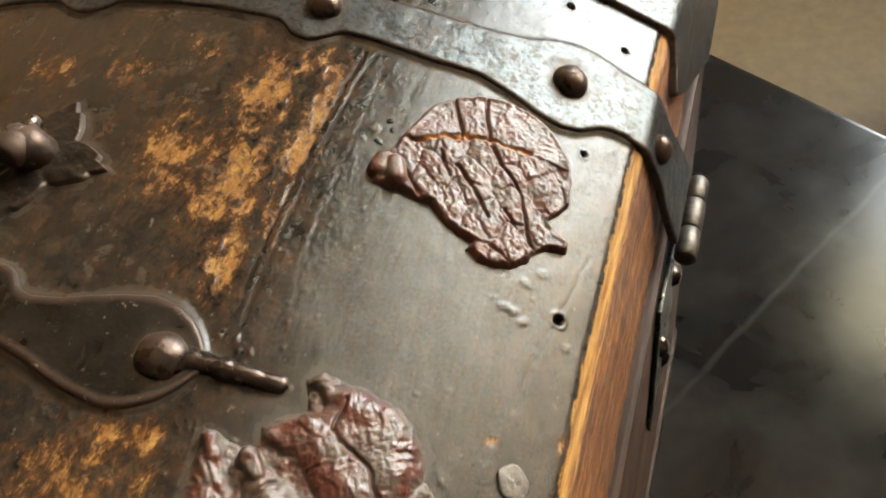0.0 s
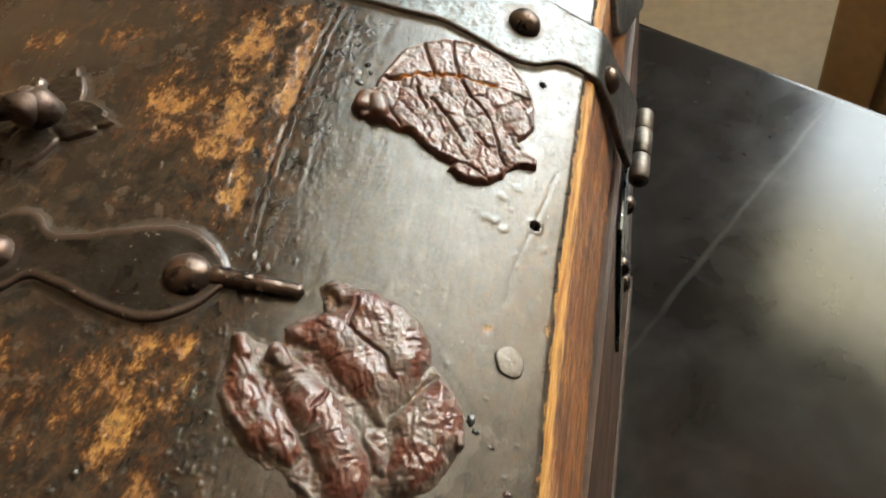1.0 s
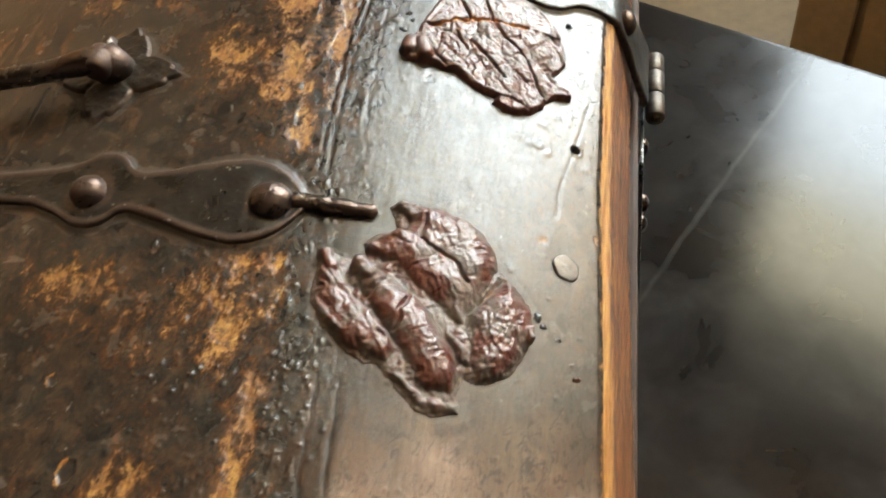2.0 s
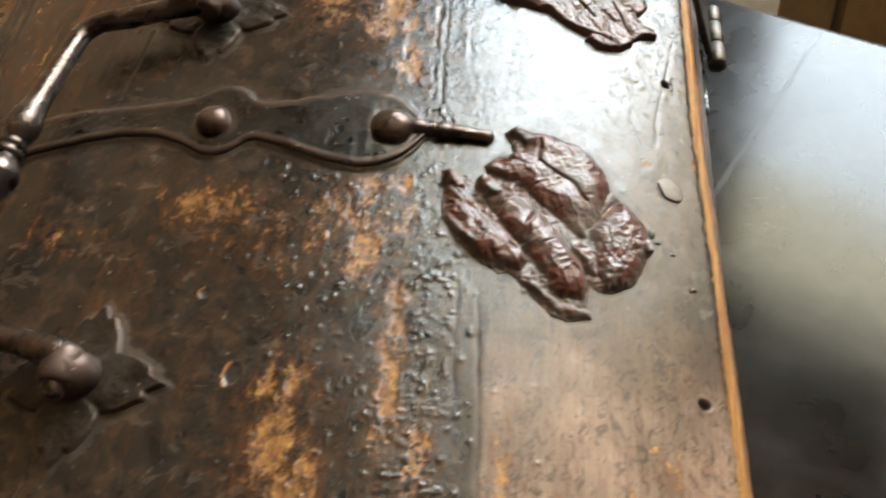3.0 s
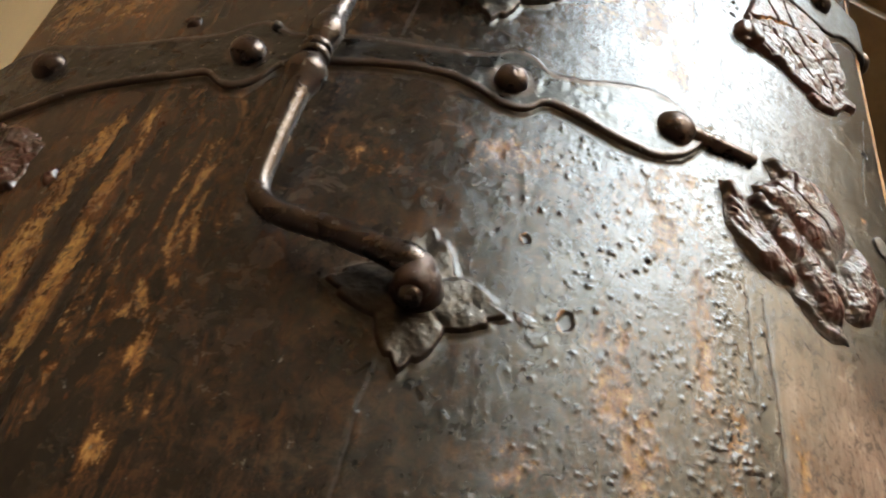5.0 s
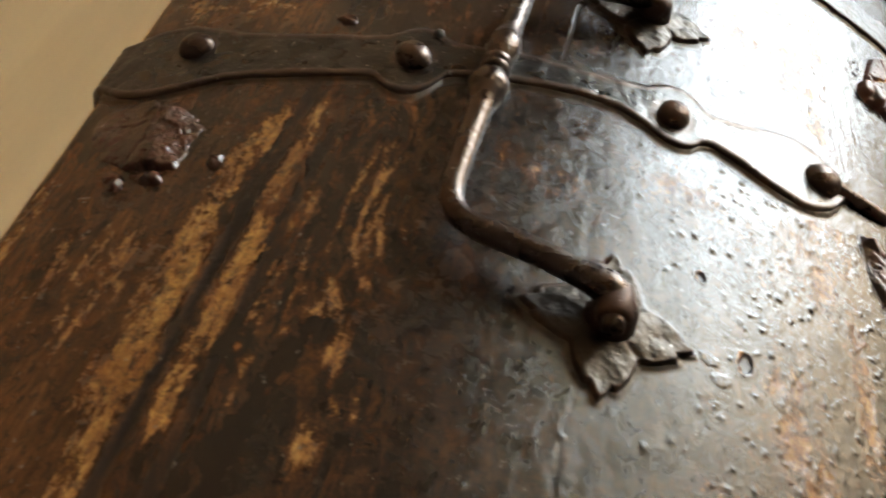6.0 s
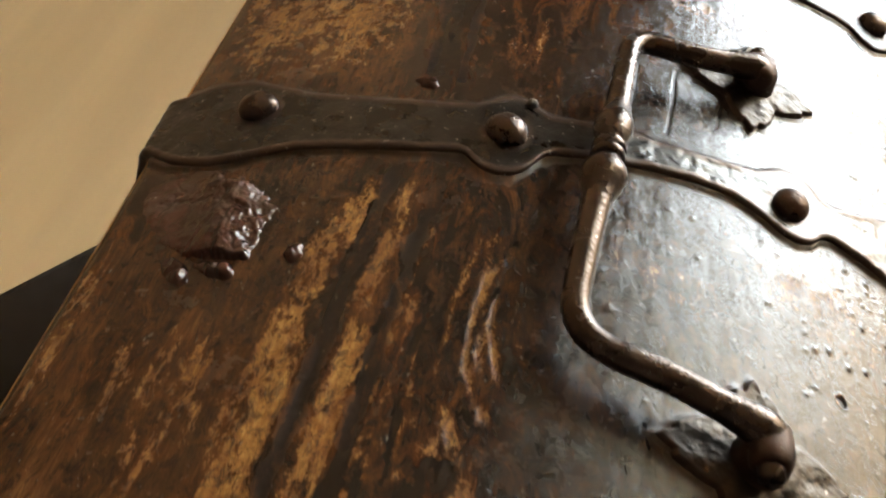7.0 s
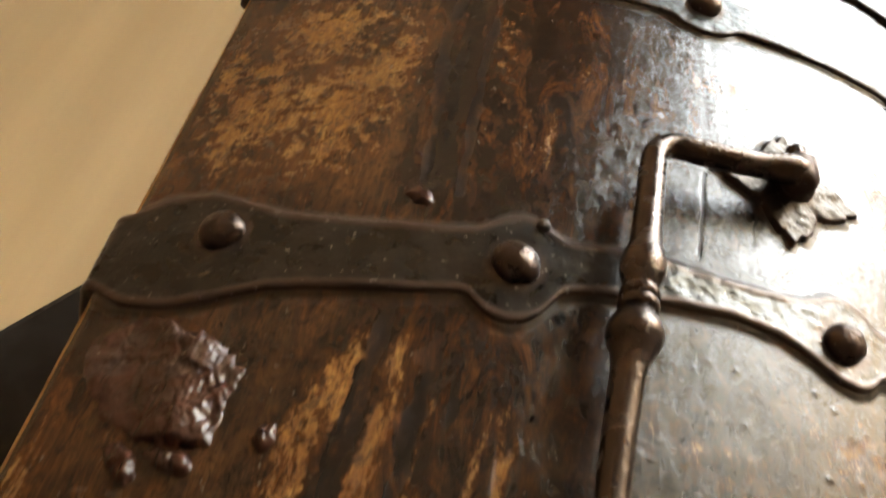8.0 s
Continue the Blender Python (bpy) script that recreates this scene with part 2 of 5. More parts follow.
def cloth_material(name, front, through_colour):
    mat = bpy.data.materials.new(name)
    mat.use_nodes = True
    t = mat.node_tree
    t.nodes.clear()
    d, tr = t.nodes.new("ShaderNodeBsdfDiffuse"), t.nodes.new("ShaderNodeBsdfTranslucent")
    mx, o = t.nodes.new("ShaderNodeMixShader"), t.nodes.new("ShaderNodeOutputMaterial")
    d.inputs["Color"].default_value = (*front, 1)
    tr.inputs["Color"].default_value = (*through_colour, 1)
    mx.inputs[0].default_value = 0.78
    t.links.new(d.outputs[0], mx.inputs[1])
    t.links.new(tr.outputs[0], mx.inputs[2])
    t.links.new(mx.outputs[0], o.inputs[0])
    return mat


LACQUER = lacquer_material()
BARE_WOOD = bare_wood_material()
DARK_WOOD = dark_wood_material()
IRON = iron_material("pitted_iron", (0.122, 0.134, 0.139), (0.075, 0.050, 0.038), 0.34, 0.07)
IRON_DULL = iron_material("dull_worn_iron", (0.19, 0.172, 0.152), (0.11, 0.080, 0.060), 0.42, 0.08, 0.5)
IRON_DARK = iron_material("browned_iron", (0.052, 0.051, 0.047), (0.046, 0.037, 0.030), 0.22, -0.02, 0.15, 0.28)
IRON_HANDLE = iron_material("handled_iron", (0.138, 0.110, 0.096), (0.075, 0.047, 0.036), 0.19, -0.08, 0.05)
IRON_CAST = iron_material("dusty_cast_iron", (0.072, 0.062, 0.051), (0.060, 0.045, 0.035), 0.32, 0.05, 0.4)
IRON_EYE = iron_material("brown_forged_iron", (0.165, 0.122, 0.100), (0.105, 0.069, 0.054), 0.30, 0.24, 0.2)
IRON_RIVET = iron_material("brown_rivet_iron", (0.150, 0.114, 0.097), (0.100, 0.060, 0.045), 0.22, 0.08, 0.1)
WAX = wax_material("brown_wax", (0.085, 0.028, 0.019), (0.165, 0.072, 0.050), 0.9, -0.08)
WAX_RED = wax_material("red_brown_wax", (0.076, 0.021, 0.014), (0.150, 0.056, 0.040), 0.95, -0.04)
WAX_THIN = wax_material("thin_brown_wax", (0.038, 0.015, 0.010), (0.105, 0.041, 0.028), 0.35, 0.13)
SLAB = table_material()
PLASTER = plaster_material("dim_brown_plaster", (0.33, 0.205, 0.105), (0.43, 0.28, 0.15))
CEILING = plaster_material("brown_plaster", (0.30, 0.20, 0.115), (0.37, 0.25, 0.15))
FLOOR_WOOD = floor_material()
SLAB_OVER_FLOOR = plain_material("floor_darkening_brown", (0.170, 0.119, 0.053), 0.6)
CABINET_WOOD = plain_material("brown_cabinet_wood", (0.30, 0.215, 0.130), 0.5)
FRAME_PAINT = plain_material("window_paint", (0.7, 0.68, 0.62), 0.5)
TABLE_LEG = plain_material("table_leg_black", (0.03, 0.03, 0.03), 0.4)
SKY_SHEET = sky_material("overcast_sky", (0.90, 0.955, 0.99), (0.75, 0.84, 0.93), SKY_GLOW)
BLIND = cloth_material("blind_cloth", (0.62, 0.50, 0.30), (0.95, 0.79, 0.52))
CLOTH = cloth_material("curtain_cloth", (0.46, 0.36, 0.25), (0.70, 0.52, 0.34))
# browns for unseen walls, set low to limit bounced light
MID_BOUNCE = plain_material("mid_bounce_brown", (0.19, 0.130, 0.082), 0.5)
DARK_BOUNCE = plain_material("dark_bounce_brown", (0.10, 0.065, 0.042), 0.5)

# ---------------------------------------------------------------- helpers
BASES = {}


def part(name, mesh, material, parent, label=""):
    """Links a bmesh or a mesh, in world metres, as one object under a thing or a part."""
    if isinstance(mesh, bmesh.types.BMesh):
        data = bpy.data.meshes.new(name)
        mesh.normal_update()
        mesh.to_mesh(data)
        mesh.free()
    else:
        data = mesh
    if not data.materials:
        data.materials.append(material)
    ob = new(name, data)
    if parent is not None:
        ob.parent = parent
        ob.matrix_parent_inverse = BASES.get(parent.name, Matrix()).inverted()
    if label:
        tagged(ob, label=label)
    return ob


def thing(name, place, label, category, group="", kind=""):
    ob = new(name)
    ob.empty_display_size = 0.02
    ob.location = place
    BASES[ob.name] = Matrix.Translation(place)
    return tagged(ob, label, category, group, kind)


def smooth(mesh_or_bm):
    if isinstance(mesh_or_bm, bmesh.types.BMesh):
        for f in mesh_or_bm.faces:
            f.smooth = True
    else:
        mesh_or_bm.polygons.foreach_set("use_smooth", [True] * len(mesh_or_bm.polygons))
    return mesh_or_bm


def grid_mesh(name, P, keep=None, closed_u=False, closed_v=False):
    """A mesh from an array of points P[i, j, 3]; keep: which cells stay."""
    nu, nv = P.shape[:2]
    iu = np.arange(nu if closed_u else nu - 1)
    jv = np.arange(nv if closed_v else nv - 1)
    I, J = np.meshgrid(iu, jv, indexing="ij")
    a, b = I * nv + J, ((I + 1) % nu) * nv + J
    c, d = ((I + 1) % nu) * nv + (J + 1) % nv, I * nv + (J + 1) % nv
    F = np.stack([a, b, c, d], -1).reshape(-1, 4)
    if keep is not None:
        F = F[keep.reshape(-1)]
    used, inv = np.unique(F, return_inverse=True)
    F = inv.reshape(-1, 4)
    V = P.reshape(-1, 3)[used]
    me = bpy.data.meshes.new(name)
    me.vertices.add(len(V))
    me.vertices.foreach_set("co", V.astype(np.float32).ravel())
    me.loops.add(len(F) * 4)
    me.loops.foreach_set("vertex_index", F.astype(np.int32).ravel())
    me.polygons.add(len(F))
    me.polygons.foreach_set("loop_start", np.arange(0, len(F) * 4, 4, dtype=np.int32))
    me.polygons.foreach_set("use_smooth", np.ones(len(F), dtype=bool))
    me.update(calc_edges=True)
    return me, used


def set_attr(me, name, values):
    a = me.attributes.new(name, "FLOAT", "POINT")
    a.data.foreach_set("value", np.asarray(values, dtype=np.float32))


def box(bm, x0, x1, y0, y1, z0, z1, bevel=0.0, turn=None):
    got = bmesh.ops.create_cube(bm, size=1)["verts"]
    for v in got:
        v.co = Vector(((x0 + x1) / 2 + v.co.x * (x1 - x0), (y0 + y1) / 2 + v.co.y * (y1 - y0), (z0 + z1) / 2 + v.co.z * (z1 - z0)))
        if turn is not None:
            v.co = turn @ v.co
    if bevel:
        edges = list({e for v in got for e in v.link_edges})
        bmesh.ops.bevel(bm, geom=edges, offset=bevel, segments=2, affect="EDGES", profile=0.7)
    return bm


def hash2(ix, iy, seed):
    h = (ix.astype(np.int64) * 374761393 + iy.astype(np.int64) * 668265263 + seed * 1442695041) & 0xFFFFFFFF
    h = ((h ^ (h >> 13)) * 1274126177) & 0xFFFFFFFF
    return ((h ^ (h >> 16)) & 0xFFFF) / 65535.0


def vnoise(x, y, seed=0):
    x, y = np.asarray(x, float), np.asarray(y, float)
    ix, iy = np.floor(x), np.floor(y)
    fx, fy = x - ix, y - iy
    fx, fy = fx * fx * fx * (fx * (fx * 6 - 15) + 10), fy * fy * fy * (fy * (fy * 6 - 15) + 10)
    a, b = hash2(ix, iy, seed), hash2(ix + 1, iy, seed)
    c, d = hash2(ix, iy + 1, seed), hash2(ix + 1, iy + 1, seed)
    return (a * (1 - fx) + b * fx) * (1 - fy) + (c * (1 - fx) + d * fx) * fy


def fbm(x, y, seed=0, octaves=4, gain=0.55):
    out, amp, total = 0.0, 1.0, 0.0
    for k in range(octaves):
        out = out + amp * vnoise(x * 2 ** k, y * 2 ** k, seed + 17 * k)
        total += amp
        amp *= gain
    return out / total


def worley(x, y, seed=0):
    """Distances to the nearest and the second nearest of scattered points."""
    ix, iy = np.floor(x), np.floor(y)
    f1, f2 = np.full(np.shape(x), 9.0), np.full(np.shape(x), 9.0)
    for dx in (-1, 0, 1):
        for dy in (-1, 0, 1):
            cx, cy = ix + dx, iy + dy
            d = np.hypot(cx + hash2(cx, cy, seed) - x, cy + hash2(cx, cy, seed + 71) - y)
            f2 = np.minimum(f2, np.maximum(f1, d))
            f1 = np.minimum(f1, d)
    return f1, f2


def line_distance(s, y, pts):
    """Distance from a polyline, in millimetres."""
    best = np.full(np.shape(s), 1e9)
    for (a, b), (c, d) in zip(pts[:-1], pts[1:]):
        L = (c - a) ** 2 + (d - b) ** 2
        t = np.clip(((s - a) * (c - a) + (y - b) * (d - b)) / L, 0, 1)
        best = np.minimum(best, np.hypot(s - a - t * (c - a), y - b - t * (d - b)))
    return best


def inside_distance(s, y, pts):
    """How deep a point lies inside a closed outline (outside: negative)."""
    closed = pts + pts[:1]
    dist = line_distance(s, y, closed)
    odd = np.zeros(np.shape(s), bool)
    for (a, b), (c, d) in zip(closed[:-1], closed[1:]):
        if b != d:
            cross = ((b > y) != (d > y)) & (s < (c - a) * (y - b) / (d - b) + a)
            odd ^= cross
    return np.where(odd, dist, -dist)


def smoothstep(x, a, b):
    t = np.clip((x - a) / (b - a), 0, 1)
    return t * t * (3 - 2 * t)


# ---------------------------------------------------------------- the chest's plan
# s: millimetres along the curve of the lid from its crown; y: millimetres along the chest.
RAD, AXIS_Z = 0.2412, 0.035
NEAR, FAR = -150.0, 255.0
EDGE = 131.5
SEAT_Z = 0.205            # where the lid meets the body


def on_lid(s, y, h=0.0):
    th, r = np.asarray(s) / 1000 / RAD, RAD + np.asarray(h) / 1000
    return np.stack(np.broadcast_arrays(r * np.sin(th), np.asarray(y) / 1000, AXIS_Z + r * np.cos(th)), -1)


def edge_right(y):
    return 131.2 + 0.038 * np.clip(95 - y, 0, 130)


def edge_left(y):
    return 131.9 + 0.05 * (np.clip(y, -60, 190) - 5)


# the line of an iron strap: along the lid, round its edge, down the side
_q = np.arange(0, 200.0, 0.25)


def skin_line(side_lean):
    """Place and lean along a strap: over the lid, round its edge, down a side of that lean."""
    bend = smoothstep(_q, EDGE - 0.5, EDGE + 4.0)
    lean = np.where(_q < EDGE - 0.5, _q / 1000 / RAD, EDGE / 1000 / RAD * (1 - bend) + np.radians(side_lean) * bend)
    x = np.concatenate([[0], np.cumsum(np.cos(lean[:-1]) * 0.25)]) / 1000
    z = AXIS_Z + RAD - np.concatenate([[0], np.cumsum(np.sin(lean[:-1]) * 0.25)]) / 1000
    return x, z, lean


RIGHT_SKIN, LEFT_SKIN = skin_line(73.5), skin_line(87.0)


def on_skin(s, y, h=0.0):
    s = np.asarray(s, float)
    a, sign = np.abs(s), np.sign(s)
    # on the slanting edge the bend lies further out
    grow = np.where(s < 0, edge_left(np.asarray(y, float)) - EDGE, 0.0)
    past = smoothstep(a, EDGE + grow - 3.0, EDGE + grow - 0.6)
    q = a - grow * past
    dx = RAD * (np.sin((EDGE + grow) / 1000 / RAD) - np.sin(EDGE / 1000 / RAD)) * past
    dz = RAD * (np.cos((EDGE + grow) / 1000 / RAD) - np.cos(EDGE / 1000 / RAD)) * past
    x, z, lean = [np.where(s < 0, np.interp(q, _q, b), np.interp(q, _q, a)) for a, b in zip(RIGHT_SKIN, LEFT_SKIN)]
    x, z = x + dx, z + dz
    h = np.asarray(h) / 1000
    return np.stack(np.broadcast_arrays(sign * (x + h * np.sin(lean)), np.asarray(y) / 1000, z + h * np.cos(lean)), -1)


# the straps: rows of (s, lower y, upper y)
MIDDLE = [(-163, 44, 62), (-140, 43, 62.3), (-134, 42, 62.6), (-126, 37.6, 66.8), (-117, 36.9, 68.0), (-108, 39.2, 65.2), (-99, 43.0, 62.9), (-84, 45, 62.8), (-70, 46.8, 63.6), (-65, 47.6, 64.4),
          (-62.5, 48.0, 64.8), (-60.2, 45.6, 66.8), (-57.6, 43.6, 69.2), (-54.5, 42.8, 70.2), (-51.2, 43.8, 69.2), (-48.2, 46.8, 67.0), (-46, 51.6, 65.4), (-43, 53.0, 65.7), (-36, 54.2, 66.6), (-24, 56, 67.0), (-14, 57, 66.8), (-4, 56.4, 67.4), (3, 53.6, 69.0),
          (8, 50.4, 72.4), (12, 50.0, 72.9), (15.3, 51.4, 71.2), (17.6, 54.4, 68.2), (20.5, 55.6, 67.4), (27, 53.6, 68.4), (36, 50.6, 71.6), (45, 49.2, 74.2), (50, 50.4, 73.6), (54.5, 53.2, 71.0), (57.5, 57.0, 67.9), (59.3, 60.4, 65.2), (60.2, 61.8, 64.8)]
FAR_STRAP = [(-147, 152, 173), (-140, 152, 173), (-128, 147, 176), (-112, 146, 178), (-98, 151, 172), (-80, 155, 168), (-60, 154, 168), (-36, 154.5, 167.5), (-27, 154, 168), (-23, 151, 171), (-17.5, 149.5, 174), (-12, 151, 172),
             (-8, 154.5, 168), (5, 155.5, 168), (20, 155.8, 168.6), (33, 155.8, 170), (37.5, 155.2, 171), (41, 151.8, 173.5), (46, 150.6, 175.5), (50, 153.6, 173.4), (52.5, 156.3, 171), (62, 156.4, 171.3), (75, 155.8, 172), (88, 156.6, 172.8),
             (96, 154.8, 174.8), (104, 151.8, 178.6), (111, 151, 180.0), (116, 152.4, 179.8), (121, 156.6, 178.5), (126, 157.4, 178), (134, 156.8, 177.6), (146, 157, 177.4), (156, 154.5, 180.5), (167, 153.6, 182)]
MIDDLE_RIVETS = [(-111.5, 56.4), (-54.6, 56.6), (9.6, 59.8), (51.9, 61.9)]
FAR_RIVETS = [(-110, 162), (-17.5, 161.8), (45.8, 163.3), (109.8, 165.7)]
ROSETTES = [(-0.5, -9.0), (1.5, 100.3)]

# the wax seals: outlines on the lid
SEAL_ONE = [(72.7, 119.1), (73.0, 123.1), (76.1, 126.7), (76.3, 130.5), (78.1, 136.0), (80.5, 142.5), (84.3, 146.7), (89.3, 150.2), (94.1, 151.6), (99.2, 152.1), (104.7, 151.0), (108.9, 149.0), (112.2, 146.2), (115.2, 143.2),
            (117.4, 136.9), (118.4, 130.3), (116.6, 126.2), (114.7, 123.8), (116.6, 121.9), (120.6, 120.4), (120.7, 117.4), (116.4, 115.8), (113.6, 113.4), (112.6, 110.8), (109.9, 107.9), (106.2, 106.4), (102.2, 106.1), (99.0, 107.9),
            (99.6, 110.0), (97.4, 110.3), (93.4, 111.6), (90.7, 113.6), (88.2, 115.3), (85.6, 115.1), (82.0, 116.0), (78.0, 116.1), (74.8, 115.9)]
SEAL_TWO = [(78.6, 67), (80.8, 70), (85, 69.2), (91.5, 69.4), (97, 68.4), (102, 65), (104.6, 61.8), (106, 56.6), (108, 55.4), (110.8, 52.6), (113, 49.8), (115.6, 45.6), (115.8, 41.5), (113.6, 36.2), (111.6, 31.6), (108, 28), (103.6, 26.8), (100.6, 27.6),
            (100, 23), (101.2, 19.8), (95.6, 17.4), (91.6, 18), (87.4, 21.6), (83.4, 25.4), (79.6, 26.4), (74.6, 28.4), (69.2, 32.8), (66, 38), (65.6, 44), (64.8, 52), (68.4, 51.9), (73, 50.4), (75.4, 52), (74, 55.6), (77.4, 59), (81, 61.4)]
LOBE_UPPER = [(79.2, 66.8), (80.8, 69.3), (84.9, 68.6), (91.4, 68.9), (96.9, 67.8), (101.4, 64.8), (103.8, 61.8), (105.0, 56.2), (104.5, 52), (102, 46.5), (99.4, 42.7), (99.8, 39.4), (97.7, 39.4), (93.6, 42.4), (89.3, 45.4), (85.1, 48.6), (82, 51.2), (77.2, 52.2), (75.0, 55.5), (78, 58.5), (82, 60.5), (83.6, 63.4)]
LOBE_RIGHT = [(99.6, 42.6), (102.5, 46.8), (105.6, 51.4), (107.4, 54.4), (110, 52.6), (112.4, 49.8), (114.8, 45.6), (115, 41.5), (113, 36.9), (111.1, 32.4), (107.9, 28.9), (103.9, 27.6), (101.2, 31), (101.2, 36)]
LOBE_LEFT = [(73.1, 49.3), (75.8, 50.7), (80.0, 48.2), (85.3, 45.8), (90.9, 41.8), (95.5, 36.4), (98.1, 32.1), (99.7, 27.5), (98.5, 22.9), (93.5, 22.2), (89.3, 26.0), (86.1, 30.3), (81.5, 35.6), (77.3, 41.2), (74.6, 45.4)]
LOBE_OUTER = [(65.4, 51.8), (68.4, 50.9), (71.3, 46.6), (75.0, 41.2), (79.8, 38.0), (83.7, 33.8), (86.0, 30.1), (84.6, 27.2), (80.0, 27.3), (74.9, 29.3), (69.9, 33.3), (66.9, 37.9), (66.4, 43.4)]
LOBE_FOOT = [(83.8, 25.7), (87.9, 22.4), (92.1, 18.7), (95.6, 18.1), (100.6, 19.6), (99.9, 20.9), (93.9, 21.2), (90.1, 23.4), (87.3, 25.5)]
LOBE_BRIDGE = [(95.6, 37.8), (98.8, 35.4), (101.6, 33.6), (101.6, 30.4), (99.5, 30.4), (97.0, 33.4)]
SEAL_THREE = [(-130.6, 31.5), (-125.5, 36), (-117.6, 36.8), (-113, 34.4), (-108.9, 31.9), (-105.5, 32.4), (-99.8, 29.0), (-96.8, 25.4), (-97.1, 18.6), (-97.2, 10.9), (-100.1, 10.4), (-110.2, 10.1), (-118.8, 14.0), (-127, 20), (-130.2, 25)]
SHARDS_THREE = [[(-116.5, 9.0), (-113.4, 10.6), (-109.6, 8.6), (-106.6, 3.8), (-108.4, 2.0), (-111.6, 4.2)], [(-108.4, 9.0), (-104, 9.4), (-100.0, 9.5), (-99, 7), (-101.3, 5.3), (-106, 6.2)]]


chest = thing("chest", (0, 0.052, 0), "domed dark lacquered chest with iron straps and wax seals on table", "chest")

def rosette_radius(t):
    """Outline of a handle rosette: four leaves, each with a long middle tooth and two short ones."""
    a = np.abs(np.degrees((t + np.pi / 4) % (np.pi / 2) - np.pi / 4))
    return np.interp(a, [0, 2.5, 6.0, 8.0, 10.5, 13.5, 18, 26, 33, 39, 43, 45], [17.9, 17.0, 15.2, 14.7, 15.1, 14.9, 13.9, 12.4, 11.2, 10.3, 9.8, 9.6])


# ---------------------------------------------------------------- the lid
CRACKS = [  # lines of split lacquer: points, depth, half width
    ([(126.6, 120), (124.6, 108.8), (123.3, 102)], 0.10, 0.26), ([(122.4, 98.5), (120.3, 91.5), (118.5, 77)], 0.10, 0.26),
    ([(-17.6, 97), (-18.6, 84), (-19.4, 71)], 0.2, 0.25), ([(-5.7, 92), (-7.5, 79)], 0.12, 0.25),
    ([(-4.1, -23), (-5.3, -29.6), (-6.0, -38), (-6.4, -50), (-8, -70), (-9, -110)], 0.09, 0.30),
    ([(62.5, 153), (60.9, 130), (61.2, 98), (62.4, 74)], 0.07, 0.42), ([(60.0, 153), (58.6, 130), (58.8, 98), (60.2, 74)], 0.06, 0.36), ([(66, 150), (67.5, 102), (70, 80)], 0.03, 0.4),
    ([(75.6, 22), (76.2, 11.6), (77.0, -1.5), (77.7, -16), (78.2, -28), (80, -120)], 0.10, 0.40), ([(71.0, 22), (71.5, 8), (72.4, -8)], 0.08, 0.4),
    ([(-78, 150), (-80, 128), (-77, 98), (-75.6, 74)], 0.16, 1.3), ([(-69, 150), (-69.5, 120), (-68, 74)], 0.12, 1.0), ([(-74, 150), (-75, 120), (-73, 74)], 0.05, 2.0),
    ([(-75.5, 40), (-77, 5), (-77.5, -30), (-78, -120)], 0.14, 1.4), ([(-66, 38), (-67, 0), (-68, -40), (-70, -120)], 0.08, 1.6),
]
HOLES = [(123.2, 100.9, 1.25), (118.7, 147.2, 0.85), (122.2, 187.1, 1.0), (104.3, 193.9, 1.1), (125.2, 6.0, 1.3)]
STAINS = [  # sooty dark streaks along the grain: points, half width
    ([(-77.2, 30), (-78, 12), (-78.4, -4), (-77.2, -10), (-77.2, -20), (-77.8, -31), (-77.6, -40), (-78, -60)], 0.9),
    ([(-66.4, 30), (-67.6, 8), (-68.2, -10), (-67.8, -20), (-68.0, -31), (-67.4, -42), (-66, -60)], 0.95),
    ([(-53.5, -26), (-57.7, -38), (-59, -51), (-59, -80)], 2.6), ([(-60.5, 26), (-61.5, -8), (-60.5, -30)], 0.7), ([(-74, 150), (-75, 120), (-73, 76)], 2.4)]
STREAKS = [  # bare streaks along the grain: points, half width, strength
    ([(-70.2, 31), (-71.9, 14), (-73.7, 3)], 1.2, 0.8), ([(-70.4, -10), (-72.4, -20), (-73.3, -33), (-73.1, -42), (-72.5, -52)], 2.0, 0.95), ([(-64.2, 26.5), (-65.6, 6), (-65.8, -6), (-65.2, -19), (-65.2, -36), (-64.3, -47)], 0.45, 0.7),
    ([(-80.6, 27), (-83.6, 12), (-84.2, 0), (-82.8, -14), (-82.9, -27), (-83.5, -40), (-83.5, -52), (-82, -90)], 2.9, 0.72),
    ([(-63.2, 8), (-64, -20), (-62.4, -35), (-63.2, -47.6)], 0.8, 0.5),
    ([(109.3, -7.7), (118.5, -6.5), (117.3, -14.4), (119.7, -17.1), (130.3, -16.5)], 0.45, 0.95), ([(107.8, -15.6), (108.4, -23.1)], 0.8, 0.8)]
CHIPS = [(29.2, -5.6, 1.9), (19.0, 12.7, 1.0)]
FLAKES = [(36, 62, 1.5, 0.3), (70, 131, 1.6, 0.5), (68, 127, 1.4, 0.4), (62, 70, 1.5, 0.35), (21, -8, 2.0, 0.35), (24, -12, 2.2, 0.3), (58, 47, 1.6, 0.3), (30, 84, 1.4, 0.35), (-28, 15, 1.3, 0.3),
          (110.8, 98.4, 1.4, 0.32), (113.2, 98.4, 1.5, 0.30), (113.5, 105.8, 1.5, 0.22), (117.0, 110.1, 1.5, 0.22), (115.4, 96.6, 1.1, 0.25), (126.3, 95.3, 1.3, 0.2)]
